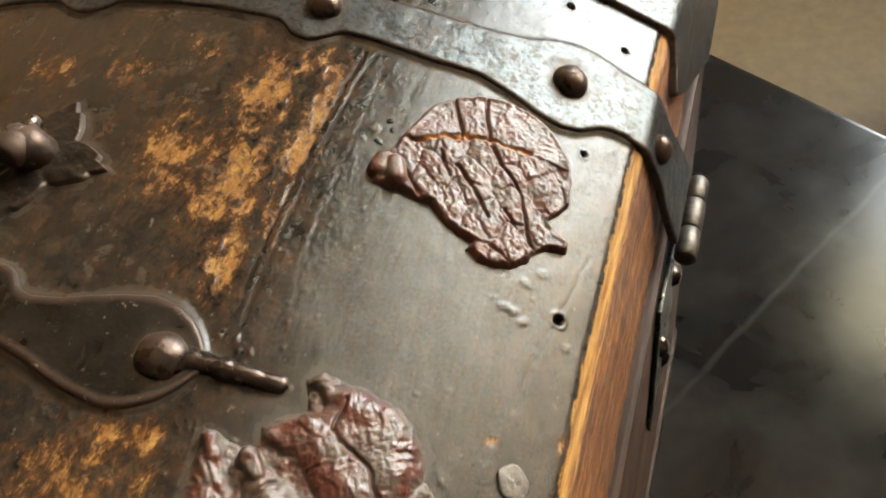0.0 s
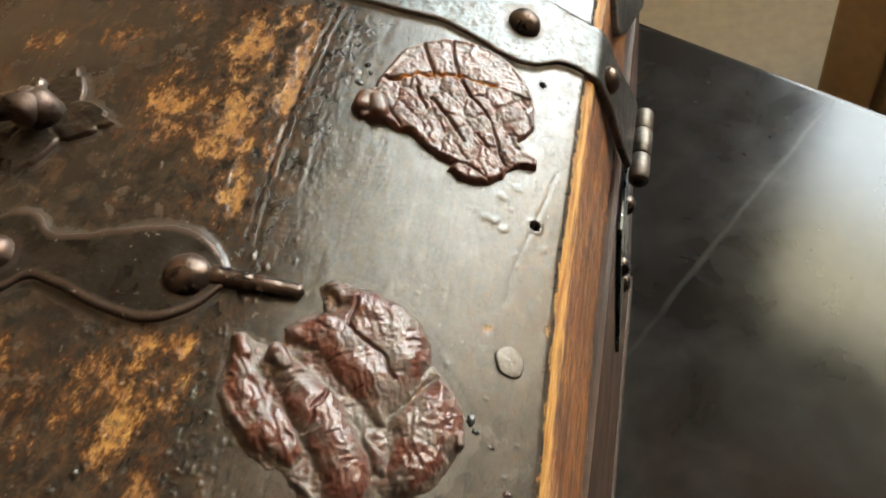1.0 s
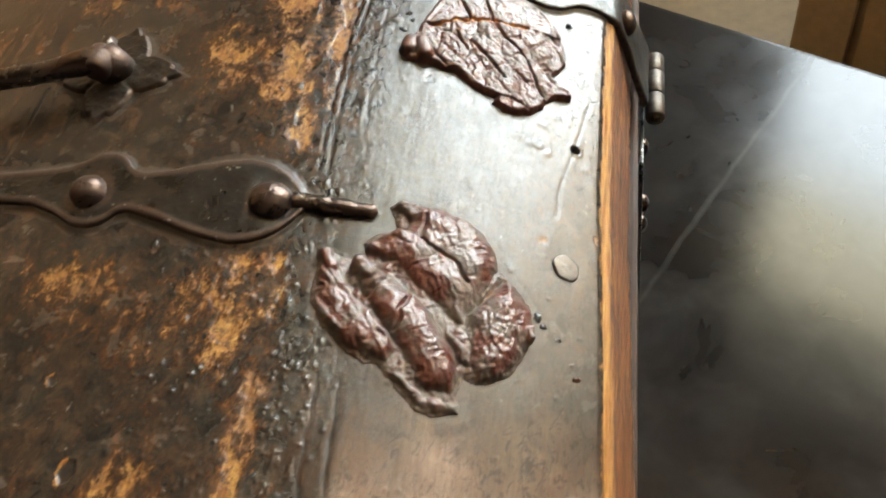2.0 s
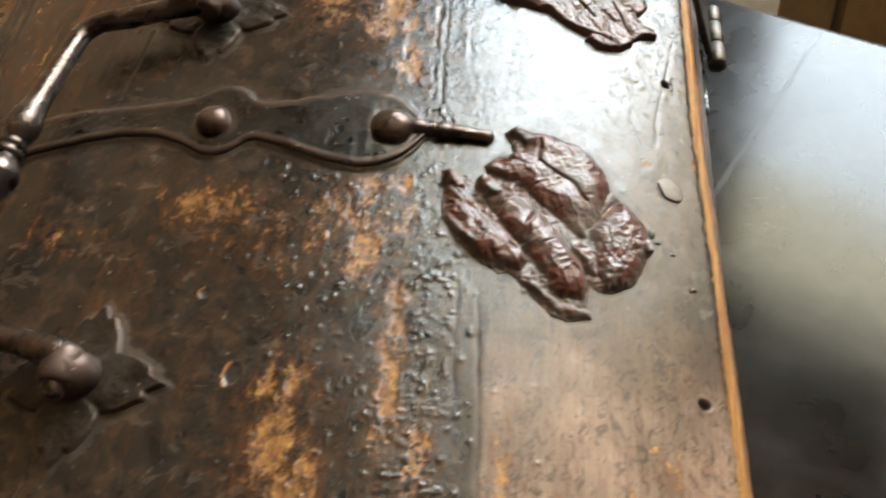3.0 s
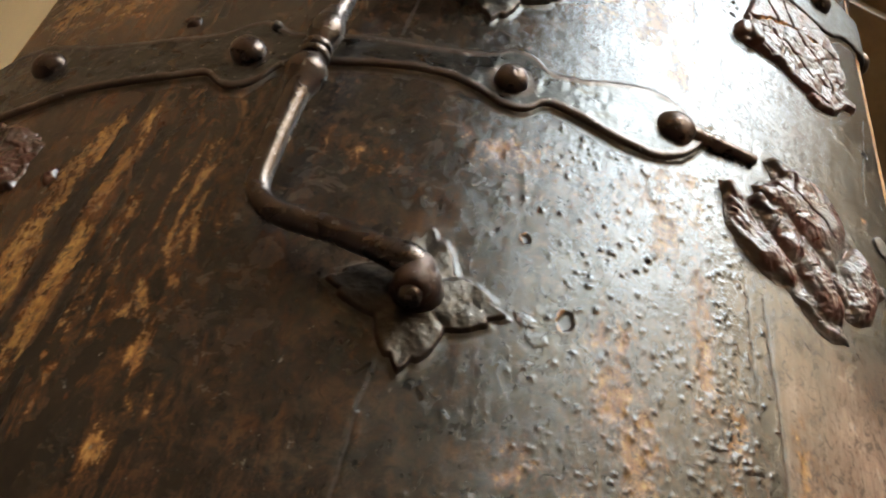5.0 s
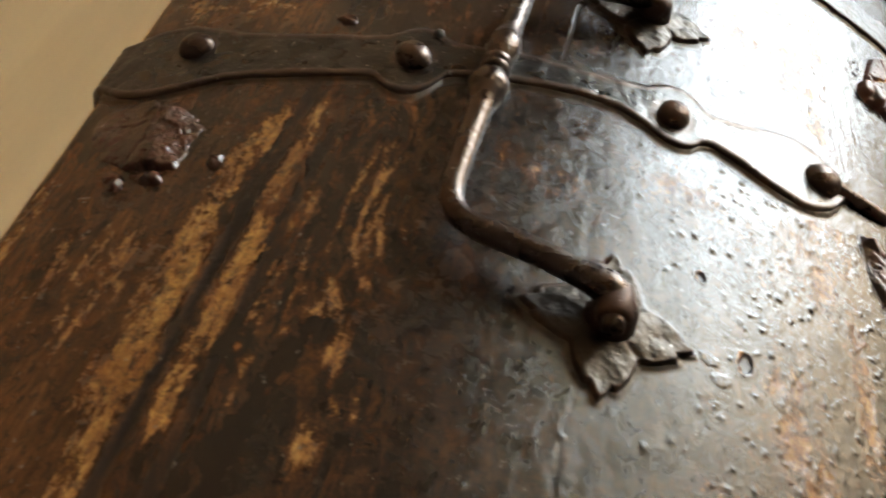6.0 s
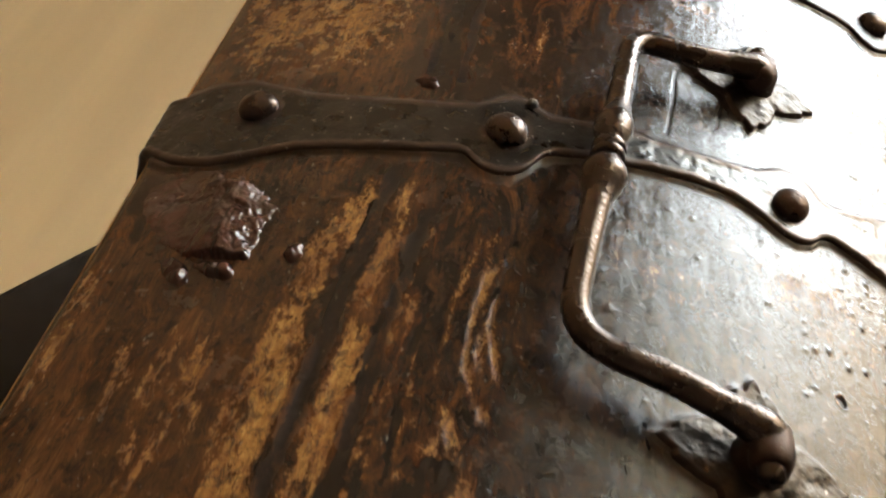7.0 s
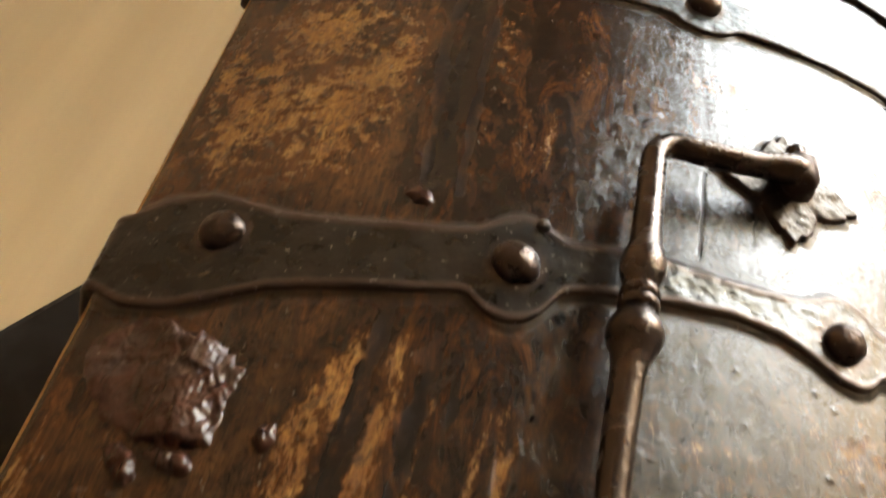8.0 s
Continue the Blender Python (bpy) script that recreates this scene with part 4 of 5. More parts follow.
def tongue():
    """The drawn-out spike at the end of the middle strap."""
    n, m = 26, 12
    P = np.zeros((n, m, 3))
    for i in range(n):
        q = i / (n - 1)
        s = 56.6 + 19.6 * q
        r = (2.75 - 1.0 * q + 0.10 * math.sin(q * 23)) * math.sqrt(max(0.0, 1 - max(0, (q - 0.94) / 0.06) ** 2)) + 0.02
        for j in range(m):
            t = 2 * math.pi * j / m
            P[i, j] = on_lid(s, 63.3 + 1.0 * q + r * math.cos(t) * (0.85 + 0.06 * math.sin(s * 1.7)), 0.7 + r * math.copysign(abs(math.sin(t)) ** 0.8, math.sin(t)) * 0.85 + 0.08 * math.sin(s * 2.1))
    me, _ = grid_mesh("tongue", P, closed_v=True)
    me.flip_normals()
    return me


part("tongue", tongue(), IRON_RIVET, mid_strap)

far_strap = part("strap", strap_mesh("strap", FAR_STRAP, 1.5, 0.0, 8, FAR_RIVETS), IRON, chest, "pitted grey iron strap bent down over the lid's edge")
for k, (s, y) in enumerate(FAR_RIVETS):
    rivet(far_strap, s, y, 4.6, 3.6, 1.8, 10 + k)
part("rivet", dome_mesh(0.0042, 0.003, on_skin(139.8, 164, 1.7).tolist(), (0.97, 0, 0.23), 31), IRON_RIVET, far_strap)

END_PLATE = [(-165, 204, 254.4), (-120, 203, 254.4), (-60, 202.5, 254.4), (0, 203, 254.4), (60, 202, 254.4), (110, 201.4, 254.4), (134, 201.8, 254.4), (138, 197, 254.4), (144, 188, 254.4), (150, 196, 254.4), (158, 214, 254.4), (164, 226, 254.4)]
end_plate = part("end_plate", strap_mesh("end_plate", END_PLATE, 1.6, 0.0, 12), IRON, chest, "pitted grey iron plate binding the end of the lid")


# hinge at the far strap's foot: knuckles on a pin, and the leaf on the body
def tube(path, radius, segs=14, cap=True):
    """A tube along points (metres) with a radius for each."""
    pts = [Vector(p) for p in path]
    n = len(pts)
    rad = radius if isinstance(radius, (list, tuple, np.ndarray)) else [radius] * n
    tangent = [(pts[min(i + 1, n - 1)] - pts[max(i - 1, 0)]).normalized() for i in range(n)]
    u = tangent[0].orthogonal().normalized()
    P = np.zeros((n + (2 if cap else 0), segs, 3))
    for i in range(n):
        u = (u - tangent[i] * u.dot(tangent[i])).normalized()
        v = tangent[i].cross(u)
        for j in range(segs):
            t = 2 * math.pi * j / segs
            P[i + (1 if cap else 0), j] = pts[i] + (u * math.cos(t) + v * math.sin(t)) * rad[i]
    if cap:
        P[0], P[-1] = np.array(pts[0]), np.array(pts[-1])
    me, _ = grid_mesh("tube", P, closed_v=True)
    return me


HX, HZ = 0.1398, 0.2032
hinge = part("hinge", tube([(HX, y / 1000, HZ) for y in np.linspace(152.6, 183.6, 4)], 0.0017), IRON_DARK, chest, "iron hinge with three worn knuckles")
for y0, y1, r in ((153.6, 163.6, 3.15), (163.8, 174.2, 3.25), (174.4, 182.6, 3.15)):
    ys = [y0, y0 + 0.01, y0 + 0.5, (y0 + y1) / 2, y1 - 0.5, y1 - 0.01, y1]
    rs = [r * k / 1000 for k in (0.42, 0.88, 1, 1.01, 1, 0.88, 0.42)]
    part("knuckle", tube([(HX, y / 1000, HZ) for y in ys], rs, 22, False), IRON_DULL, hinge)
bm = bmesh.new()
box(bm, 0.1347, 0.1362, 0.137, 0.180, 0.128, 0.1995, 0.0006)
leaf = part("leaf", bm, IRON_DARK, hinge)
for y, z in ((0.1445, 0.1705), (0.170, 0.172), (0.158, 0.142)):
    part("rivet", dome_mesh(0.0036, 0.0028, (0.1360, y, z), (1, 0, 0), int(y * 1e4)), IRON_HANDLE, leaf)

# ---------------------------------------------------------------- the carrying handle and its rosettes


def rosette_mesh(cs, cy, seed):
    """A thick cast rosette of four broad leaves, toothed at the tips, which curl up a little."""
    g = np.arange(-19.2, 19.3, 0.24)
    U, V = np.meshgrid(g, g, indexing="ij")
    R, t = np.hypot(U, V), np.arctan2(V, U)
    a = np.abs(np.degrees((t + np.pi / 4) % (np.pi / 2) - np.pi / 4))
    d = 0.9 * (rosette_radius(t) - R) + 0.5 * (fbm(U / 1.6 + 40, V / 1.6 + 40, seed, 3) - 0.5)
    top = 1.15 + 1.5 * np.exp(-(R / 8.5) ** 2) + 0.45 * smoothstep(R, 13.5, 17.2) * np.exp(-(a / 20) ** 2) - 0.4 * np.exp(-((a - 45) / 7) ** 2) * smoothstep(R, 4, 9)
    top += 0.3 * np.exp(-((a - 16) / 10) ** 2) * smoothstep(R, 7, 12) + 0.5 * (fbm(U / 2.6 + 60, V / 2.6 + 60, seed + 3, 3) - 0.5)
    h = np.where(d > 0, top - 0.9 * (1 - smoothstep(d, 0, 0.9)) ** 2, top - 0.9 + 5.5 * d)
    keep = np.maximum.reduce([h[:-1, :-1], h[1:, :-1], h[:-1, 1:], h[1:, 1:]]) > -0.5
    me, used = grid_mesh("rosette", on_lid(cs + U, cy + V, np.maximum(h, -0.7)), keep)
    set_attr(me, "rim", (0.9 * (1 - smoothstep(d, 0.5, 1.3)) * (0.4 + 0.9 * fbm(U / 2, V / 2, seed + 5, 2))).ravel()[used])
    me.flip_normals()
    return me


def lid_point(s, y, h):
    return Vector(on_lid(s, y, h).tolist())


def round_path(points, radii, step=0.0008):
    """A polyline whose inner corners are rounded, sampled evenly."""
    pts = [Vector(p) for p in points]
    out = [pts[0]]
    for i in range(1, len(pts) - 1):
        a, b, c = pts[i - 1], pts[i], pts[i + 1]
        d = min(radii[i], (a - b).length * 0.48, (c - b).length * 0.48)
        p, q = b + (a - b).normalized() * d, b + (c - b).normalized() * d
        for k in range(11):
            f = k / 10
            out.append(p * (1 - f) ** 2 + b * 2 * f * (1 - f) + q * f ** 2)
    out.append(pts[-1])
    fine = [out[0]]
    for a, b in zip(out[:-1], out[1:]):
        n = max(1, int((b - a).length / step))
        fine += [a + (b - a) * (k / n) for k in range(1, n + 1)]
    return fine


EYE_1, EYE_2 = lid_point(-1.6, -7.0, 7.8), lid_point(-0.2, 98.0, 7.8)
grip_path = round_path([lid_point(0.6, -8.4, 2.6), EYE_1, lid_point(-18, -2.2, 7.2), lid_point(-36.0, 1.6, 6.4), lid_point(-35.6, 20, 7.8), lid_point(-34.0, 46.5, 10.2), lid_point(-32.8, 72, 9.2), lid_point(-31.6, 92.8, 8.0), lid_point(-15, 93.6, 7.8), EYE_2, lid_point(1.8, 99.4, 2.6)],
                       [0, 0.005, 0.006, 0.010, 0.012, 0.02, 0.012, 0.007, 0.006, 0.005, 0])


def grip_radius(p):
    y = p.y * 1000
    base = 2.6 + 0.45 * math.exp(-((y - 46) / 26) ** 2)
    s = math.atan2(p.x, p.z - AXIS_Z) * RAD * 1000
    if s > -27:
        return (base + 0.15 + 0.7 * smoothstep(s, -11, -2)) / 1000
    bead = 1.9 * math.exp(-((y - 39.6) / 3.8) ** 2) + 1.2 * math.exp(-((y - 55.0) / 4.2) ** 2)
    neck = -0.5 * math.exp(-((y - 44.6) / 1.3) ** 2) - 0.5 * math.exp(-((y - 49.2) / 1.3) ** 2)
    return (base + bead + neck) / 1000


handle = part("handle", tube(grip_path, [grip_radius(p) for p in grip_path], 20), IRON_HANDLE, chest, "dark forged iron carrying handle with a turned collar, folded to one side")
for yy in (45.8, 48.0):
    c = min(grip_path, key=lambda p: abs(p.y * 1000 - yy))
    seq = [c + Vector((0, (k - 4) * 0.00030, 0)) for k in range(9)]
    part("collar_ring", tube(seq, [(2.8 + 0.85 * math.sqrt(max(0, 1 - ((k - 4) / 4.2) ** 2))) / 1000 for k in range(9)], 22, False), IRON_HANDLE, handle)
for k, (eye, (cs, cy)) in enumerate(zip((EYE_1, EYE_2), ROSETTES)):
    rosette = part("rosette", rosette_mesh(cs, cy, 60 + k), IRON_CAST, chest, "small cast iron leaf rosette under the handle's end")
    along = (-4.0, -3.95, -3.2, -1.4, 1.4, 3.2, 3.95, 4.0)
    barrel = [eye + Vector((0.0004, q / 1000 + (-0.0020 if k == 0 else 0.0004), -0.0012)) for q in along]
    part("eye", tube(barrel, [q / 1000 for q in (2.0, 2.9, 3.5, 3.75, 3.75, 3.5, 2.9, 2.0)], 24), IRON_EYE, handle)
    sgn = -1 if k == 0 else 1
    pin = [eye + Vector((0.0004, sgn * q, -0.0012)) for q in (0.003, 0.0080, 0.0086)]
    part("pin", tube(pin, [0.0023, 0.0022, 0.0015], 16), IRON_HANDLE, rosette)
    post = [lid_point(cs, cy, 2.0), lid_point(cs, cy, 5.0), eye + Vector((0, sgn * 0.0036, 0))]
    part("post", tube(post, [0.0054, 0.0045, 0.0036], 16), IRON_EYE, rosette)

# ---------------------------------------------------------------- wax seals


def wax_mesh(name, outline, shape, step=0.26, margin=1.5):
    """Wax lying on the lid: a sheet of heights kept where it stands above the lacquer."""
    o = np.array(outline)
    s = np.arange(o[:, 0].min() - margin, o[:, 0].max() + margin, step)
    y = np.arange(o[:, 1].min() - margin, o[:, 1].max() + margin, step)
    S, Y = np.meshgrid(s, y, indexing="ij")
    h, low, bare = shape(S, Y)
    keep = (np.maximum.reduce([h[:-1, :-1], h[1:, :-1], h[:-1, 1:], h[1:, 1:]]) > -0.55)
    me, used = grid_mesh(name, on_lid(S, Y, np.maximum(h, -0.7)), keep)
    set_attr(me, "low", np.clip(low, 0, 1).ravel()[used])
    set_attr(me, "bare", np.clip(bare, 0, 1).ravel()[used])
    me.flip_normals()
    return me


def capsule(S, Y, a, b, c, d, r, h):
    t = np.clip(((S - a) * (c - a) + (Y - b) * (d - b)) / ((c - a) ** 2 + (d - b) ** 2 + 1e-6), 0, 1)
    q = np.hypot(S - a - t * (c - a), Y - b - t * (d - b)) / r
    return h * np.sqrt(np.clip(1 - q ** 3, 0, 1)) - 1.2 * np.clip(q - 1, 0, 1)


def ragged_depth(S, Y, outline, seed, k=1.0):
    wob = k * (fbm(S / 2.4, Y / 2.4, seed, 3) - 0.5)
    return inside_distance(S, Y, outline) + wob


SPLIT = [(76.1, 129.1), (81.7, 131.4), (85.7, 134.2), (91.4, 136.8), (95.4, 138.0), (100.5, 138.0), (105.6, 138.7)]


def seal_one(S, Y):
    d = ragged_depth(S, Y, SEAL_ONE, 71, 0.7)
    h = 1.5 * (1 - np.exp(-np.clip(d, 0, 50) / 0.6)) - 0.8 * (d < 0) + 0.45 * np.exp(-((d - 1.0) / 0.7) ** 2)
    U, V = S + 1.8 * (fbm(S / 4, Y / 4, 75, 3) - 0.5), Y + 1.8 * (fbm(S / 4, Y / 4, 76, 3) - 0.5)
    body = smoothstep(d, 0.1, 1.4)
    up = smoothstep(Y - np.interp(S, [q[0] for q in SPLIT], [q[1] for q in SPLIT]), -0.2, 0.3)
    A, B = 0.5 * U - 0.87 * V, 0.87 * U + 0.5 * V
    f1, f2 = worley(A / 9.5, B / 5.4, 72)
    g1, g2 = worley(U / 2.1, V / 3.0, 73)
    fine = np.abs(2 * fbm(A / 3.4, B / 1.6, 77, 4) - 1)
    crisp = np.abs(2 * fbm(S / 1.7, Y / 1.7, 64, 3) - 1)
    lower = 0.6 * (0.55 - f1) - 0.25 * np.exp(-((f2 - f1) / 0.07) ** 2) + 0.25 * (0.5 - g1) + 0.52 * (0.3 - fine) + 0.28 * (0.3 - crisp) + 0.8 * (fbm(S / 5, Y / 5, 67, 2) - 0.5)
    upper = 0.3 + 0.7 * (fbm(S / 7, Y / 7, 79, 2) - 0.5) + 0.5 * (0.3 - fine) * smoothstep(fbm(S / 3, Y / 3, 80, 2), 0.40, 0.6) + 0.25 * (0.3 - crisp)
    h += body * (lower * (1 - up) + upper * up)
    low = body * (0.15 + 0.6 * smoothstep(fbm(S / 3, Y / 3, 66, 3), 0.45, 0.65) + 0.3 * smoothstep(fine, 0.3, 0.6))
    for pts, w, k in (([(84.4, 147.0), (87.5, 140.4), (89.4, 136.6)], 0.34, 1.5), ([(91.5, 151), (93.4, 144.3), (95.9, 138.2)], 0.34, 1.5), ([(86.3, 129.9), (88.2, 126.7), (89.9, 124.2)], 0.36, 1.4), ([(90.9, 127.7), (94.7, 124.5), (98.6, 120.2), (101, 117.2)], 0.38, 1.3),
                      ([(96.5, 136.3), (100.3, 132.6), (103.1, 130.1), (106.5, 126.8), (108.7, 121.8), (110.8, 117.0), (113.2, 114)], 0.36, 1.5), ([(78.3, 124.1), (81.5, 120.2), (85.3, 116.2)], 0.36, 1.4), ([(99.3, 109.8), (102.5, 110.7), (106.8, 109.5), (109.1, 108.2)], 0.4, 1.2), ([(104, 121), (108, 117.5)], 0.3, 0.7)):
        c = np.exp(-(line_distance(S + 0.3 * (U - S), Y + 0.3 * (V - Y), pts) / w) ** 2) * (0.6 + 0.6 * vnoise(S / 2.5, Y / 2.5, 78))
        h -= 0.75 * k * c * body
    q = line_distance(S, Y + 0.8 * (vnoise(S / 1.5, Y / 1.5, 70) - 0.5), SPLIT)
    h -= 0.7 * np.exp(-(q / 0.5) ** 2) * body
    bare = smoothstep(0.65 + 0.7 * (vnoise(S / 1.3, Y / 1.3, 69) - 0.5) - q, -0.1, 0.35) * smoothstep(S, 79, 82)
    h = np.maximum(h, capsule(S, Y, 74.9, 119.4, 75.2, 122.0, 2.5, 3.2))
    h = np.maximum(h, capsule(S, Y, 77.9, 121.6, 79.2, 118.6, 2.7, 3.7))
    return h, low, bare * body


LOBES = [(LOBE_UPPER, 3.0, 6.5), (LOBE_RIGHT, 3.4, 6.0), (LOBE_LEFT, 3.7, 5.5), (LOBE_OUTER, 2.5, 4.0), (LOBE_FOOT, 1.5, 2.0), (LOBE_BRIDGE, 2.2, 1.8)]   # outline, height, width of the rounded flank
HORNS = [(67.0, 50.2, 68.6, 47.0, 1.9, 2.7), (74.6, 49.0, 77.4, 46.6, 2.0, 3.9), (82.0, 58.2, 85.0, 57.4, 2.2, 3.4), (77.2, 54.4, 80.0, 53.8, 1.9, 2.6), (81.2, 67.4, 84.0, 65.6, 1.7, 2.6), (114.0, 42.6, 114.2, 40.6, 1.2, 3.0), (70.2, 40.5, 73.0, 36.0, 1.7, 2.7)]   # pointed drips


def seal_two(S, Y):
    W1, W2 = fbm(S / 3, Y / 3, 81, 3) - 0.5, fbm(S / 3, Y / 3, 82, 3) - 0.5
    Sw, Yw = S + 1.5 * W1, Y + 1.5 * W2
    h, seat = np.full_like(S, -1.5), np.zeros_like(S)
    for k, (outline, H, w) in enumerate(LOBES):
        d = inside_distance(Sw, Yw, outline) + 0.3
        q = np.clip(d / w, 0, 1)
        one = np.where(d > 0, H * (1 - (1 - q) ** 2) ** 0.7, -1.5)
        if k == 3:      # the outer lobe lies in folds along its length
            A, B = 0.72 * Sw - 0.69 * Yw, 0.69 * Sw + 0.72 * Yw
            fold = np.abs(2 * fbm(A / 12.0, B / 3.0, 86, 3) - 1)
            one = one + smoothstep(d, 0.2, 1.6) * 1.6 * (0.35 - fold)
        seat = np.where(one > h, smoothstep(1.8 - d, 0.0, 1.6), seat)
        h = np.maximum(h, one)
    for a, b, c, e, r, top in HORNS:
        h = np.maximum(h, capsule(Sw, Yw, a, b, c, e, r, top) - 0.2)
    d = ragged_depth(S, Y, SEAL_TWO, 83, 1.2)
    h = np.maximum(h, 1.0 * (1 - np.exp(-np.clip(d, 0, 50) / 1.2)) + 0.9 * (fbm(S / 1.8, Y / 1.8, 62, 3) - 0.5) * (d > 0.5) - 1.5 * (d < 0))
    # flow lines running slantwise over the lobes, small pimples, and a dry crackle
    A, B = 0.45 * Sw - 0.89 * Yw, 0.89 * Sw + 0.45 * Yw
    flow = np.abs(2 * fbm(A / 7.0, B / 1.9, 65, 4) - 1)
    hatch = np.abs(2 * fbm(B / 6.0, A / 1.5, 85, 3) - 1)
    patch = smoothstep(fbm(S / 6, Y / 6, 87, 2), 0.42, 0.60)
    g1, g2 = worley(Sw / 1.15, Yw / 1.3, 84)
    top = smoothstep(h, 0.3, 1.4)
    pimple = smoothstep(Sw, 100, 104) * smoothstep(-Yw, -52, -46)
    h += top * (0.58 * (0.32 - flow) * (1 - 0.4 * patch) + 0.42 * (0.3 - hatch) * patch + (0.12 + 0.28 * pimple) * (0.45 - g1) + 0.9 * (fbm(S / 5.5, Y / 5.5, 88, 2) - 0.5))
    low = np.maximum(0.85 * seat, 0.9 * smoothstep(1.5 - h, 0.0, 1.2)) * (0.4 + 0.9 * fbm(S / 2.5, Y / 2.5, 63, 3)) + 0.12 + 0.6 * smoothstep(fbm(S / 4, Y / 5, 68, 3), 0.46, 0.64) + 0.5 * smoothstep(flow, 0.25, 0.6)
    for pts in ([(86.6, 65.4), (87.0, 58.6)], [(87.0, 58.6), (94.7, 54.4), (98.5, 50.5)], [(80.6, 46.5), (77.5, 41.5)], [(84, 34.5), (86.5, 44.0)]):
        h -= 0.9 * np.exp(-(line_distance(Sw, Yw, pts) / 0.35) ** 2) * (h > 0.5)
    seam = np.exp(-(line_distance(S, Y + 1.2 * W1, [(99.8, 43), (102.5, 46.8), (105.6, 51.4), (107.6, 54.6)]) / 0.4) ** 2)
    h -= 0.8 * seam * (h > 0.5)
    return h, low, 0.45 * seam * (h > 0.3) * smoothstep(S, 102, 105)


def seal_three(S, Y):
    wob = 2.2 * (fbm(S / 3.2, Y / 3.2, 91, 4) - 0.5)
    h = np.full_like(S, -0.9)
    d = inside_distance(S, Y, SEAL_THREE) + wob
    crumple = fbm(S / 2.2, Y / 2.6, 89, 4) - 0.5
    # a thin flat sheet lifting towards its inner margin, which slopes down again in wrinkles
    lift = smoothstep(S + 0.3 * (Y - 18), -116, -104.5)
    drop = smoothstep(S + 0.12 * (Y - 18), -104.5, -97.4)
    sheet = 0.40 * (1 - np.exp(-np.clip(d, 0, 50) / 0.9)) - 0.75 * (1 - smoothstep(S, -127, -114)) * (1 - smoothstep(d, 0, 6.0))
    sheet = sheet + smoothstep(d, 0, 1.2) * (0.35 * (fbm(S / 9, Y / 6, 93, 2) - 0.42) + 0.35 * crumple)
    sheet = sheet + smoothstep(d, 0, 0.8) * (2.3 * lift * (1 - 0.92 * drop) + 1.6 * crumple * smoothstep(S + 0.1 * Y, -106, -102))
    sheet = sheet + smoothstep(d, 0, 0.8) * 1.2 * smoothstep(Y, 27, 31) * smoothstep(S, -116, -110) * (crumple + 0.3)
    h = np.maximum(h, np.where(d > 0, sheet, -0.9))
    for k, outline in enumerate(SHARDS_THREE):
        d = inside_distance(S, Y, outline) + wob
        h = np.maximum(h, np.where(d > 0, 0.4 * (1 - np.exp(-d.clip(0) / 0.3)) + smoothstep(d, 0, 1.5) * (0.4 + 2.2 * (fbm(S / 1.7, Y / 2.6, 95 + k, 3) - 0.45)), -0.9))
    h = np.maximum(h, capsule(S, Y, -100.9, 7.6, -100.3, 6.8, 1.5, 1.9))
    for pts in ([(-122, 26), (-113, 25), (-106, 24.5), (-100, 22.2)], [(-121, 33), (-120, 27), (-121.5, 22)], [(-110, 32), (-108, 25), (-110, 12)]):
        h -= 0.30 * np.exp(-(line_distance(S + 2 * wob, Y + 2 * wob, pts) / 0.4) ** 2) * (h > 0.2)
    low = 0.7 * smoothstep(fbm(S / 3, Y / 3, 99, 3), 0.50, 0.65) + 0.6 * smoothstep(Y, 17, 24) * smoothstep(fbm(S / 6, Y / 3, 97, 3), 0.42, 0.55)
    return h, low, 0 * S


part("wax_seal", wax_mesh("wax_seal", SEAL_ONE, seal_one), WAX, chest, "cracked dark brown wax seal with a split across it")
part("wax_seal", wax_mesh("wax_seal", SEAL_TWO, seal_two), WAX_RED, chest, "lumpy reddish brown wax seal in folded ridges")
part("wax_seal", wax_mesh("wax_seal", SEAL_THREE + [(-128, 2), (-86, 2)], seal_three), WAX_THIN, chest, "thin broken dark wax seal at the lid's edge")


def wax_drop(s, y, r, h, seed, material=None, name="wax_drop"):
    me = dome_mesh(r / 1000, h / 1000, on_lid(s, y, 0.0).tolist(), lid_normal(s), seed, 20, 7, 0.3, 6.0)
    set_attr(me, "low", np.zeros(len(me.vertices)))
    return part(name, me, material or WAX_THIN, chest)


for k, (s, y, r, h) in enumerate([(-75.6, 71.8, 2.8, 1.1), (-88.9, 13.9, 2.3, 1.4), (126.4, 34.6, 0.9, 0.6), (-78.5, 84.5, 0.8, 0.5)]):
    wax_drop(s, y, r, h, 200 + k)
part("nail", dome_mesh(0.0015, 0.0017, on_lid(-50.6, 67.6, 1.2).tolist(), lid_normal(-50.6), 9), IRON_DULL, chest, "small bent bright nail at the rim of the strap")
for k, (s, y, r, h) in enumerate([(116.2, 47.3, 1.2, 0.5), (117.6, 45.2, 0.8, 0.45), (121.5, 43, 0.7, 0.25), (72.8, 134.2, 0.9, 0.5), (74.1, 131.8, 0.7, 0.4), (72.2, 127.5, 1.0, 0.45)]):
    wax_drop(s, y, r, h, 300 + k, IRON_DARK, "lacquer_blob")


def nail_head():
    me = dome_mesh(0.0034, 0.0007, on_lid(122.2, 63.0, 0.1).tolist(), lid_normal(122.2), 5, 22, 9, -0.75, 2.2)
    return me


part("nail_head", nail_head(), IRON_DULL, chest, "flat worn nail head")

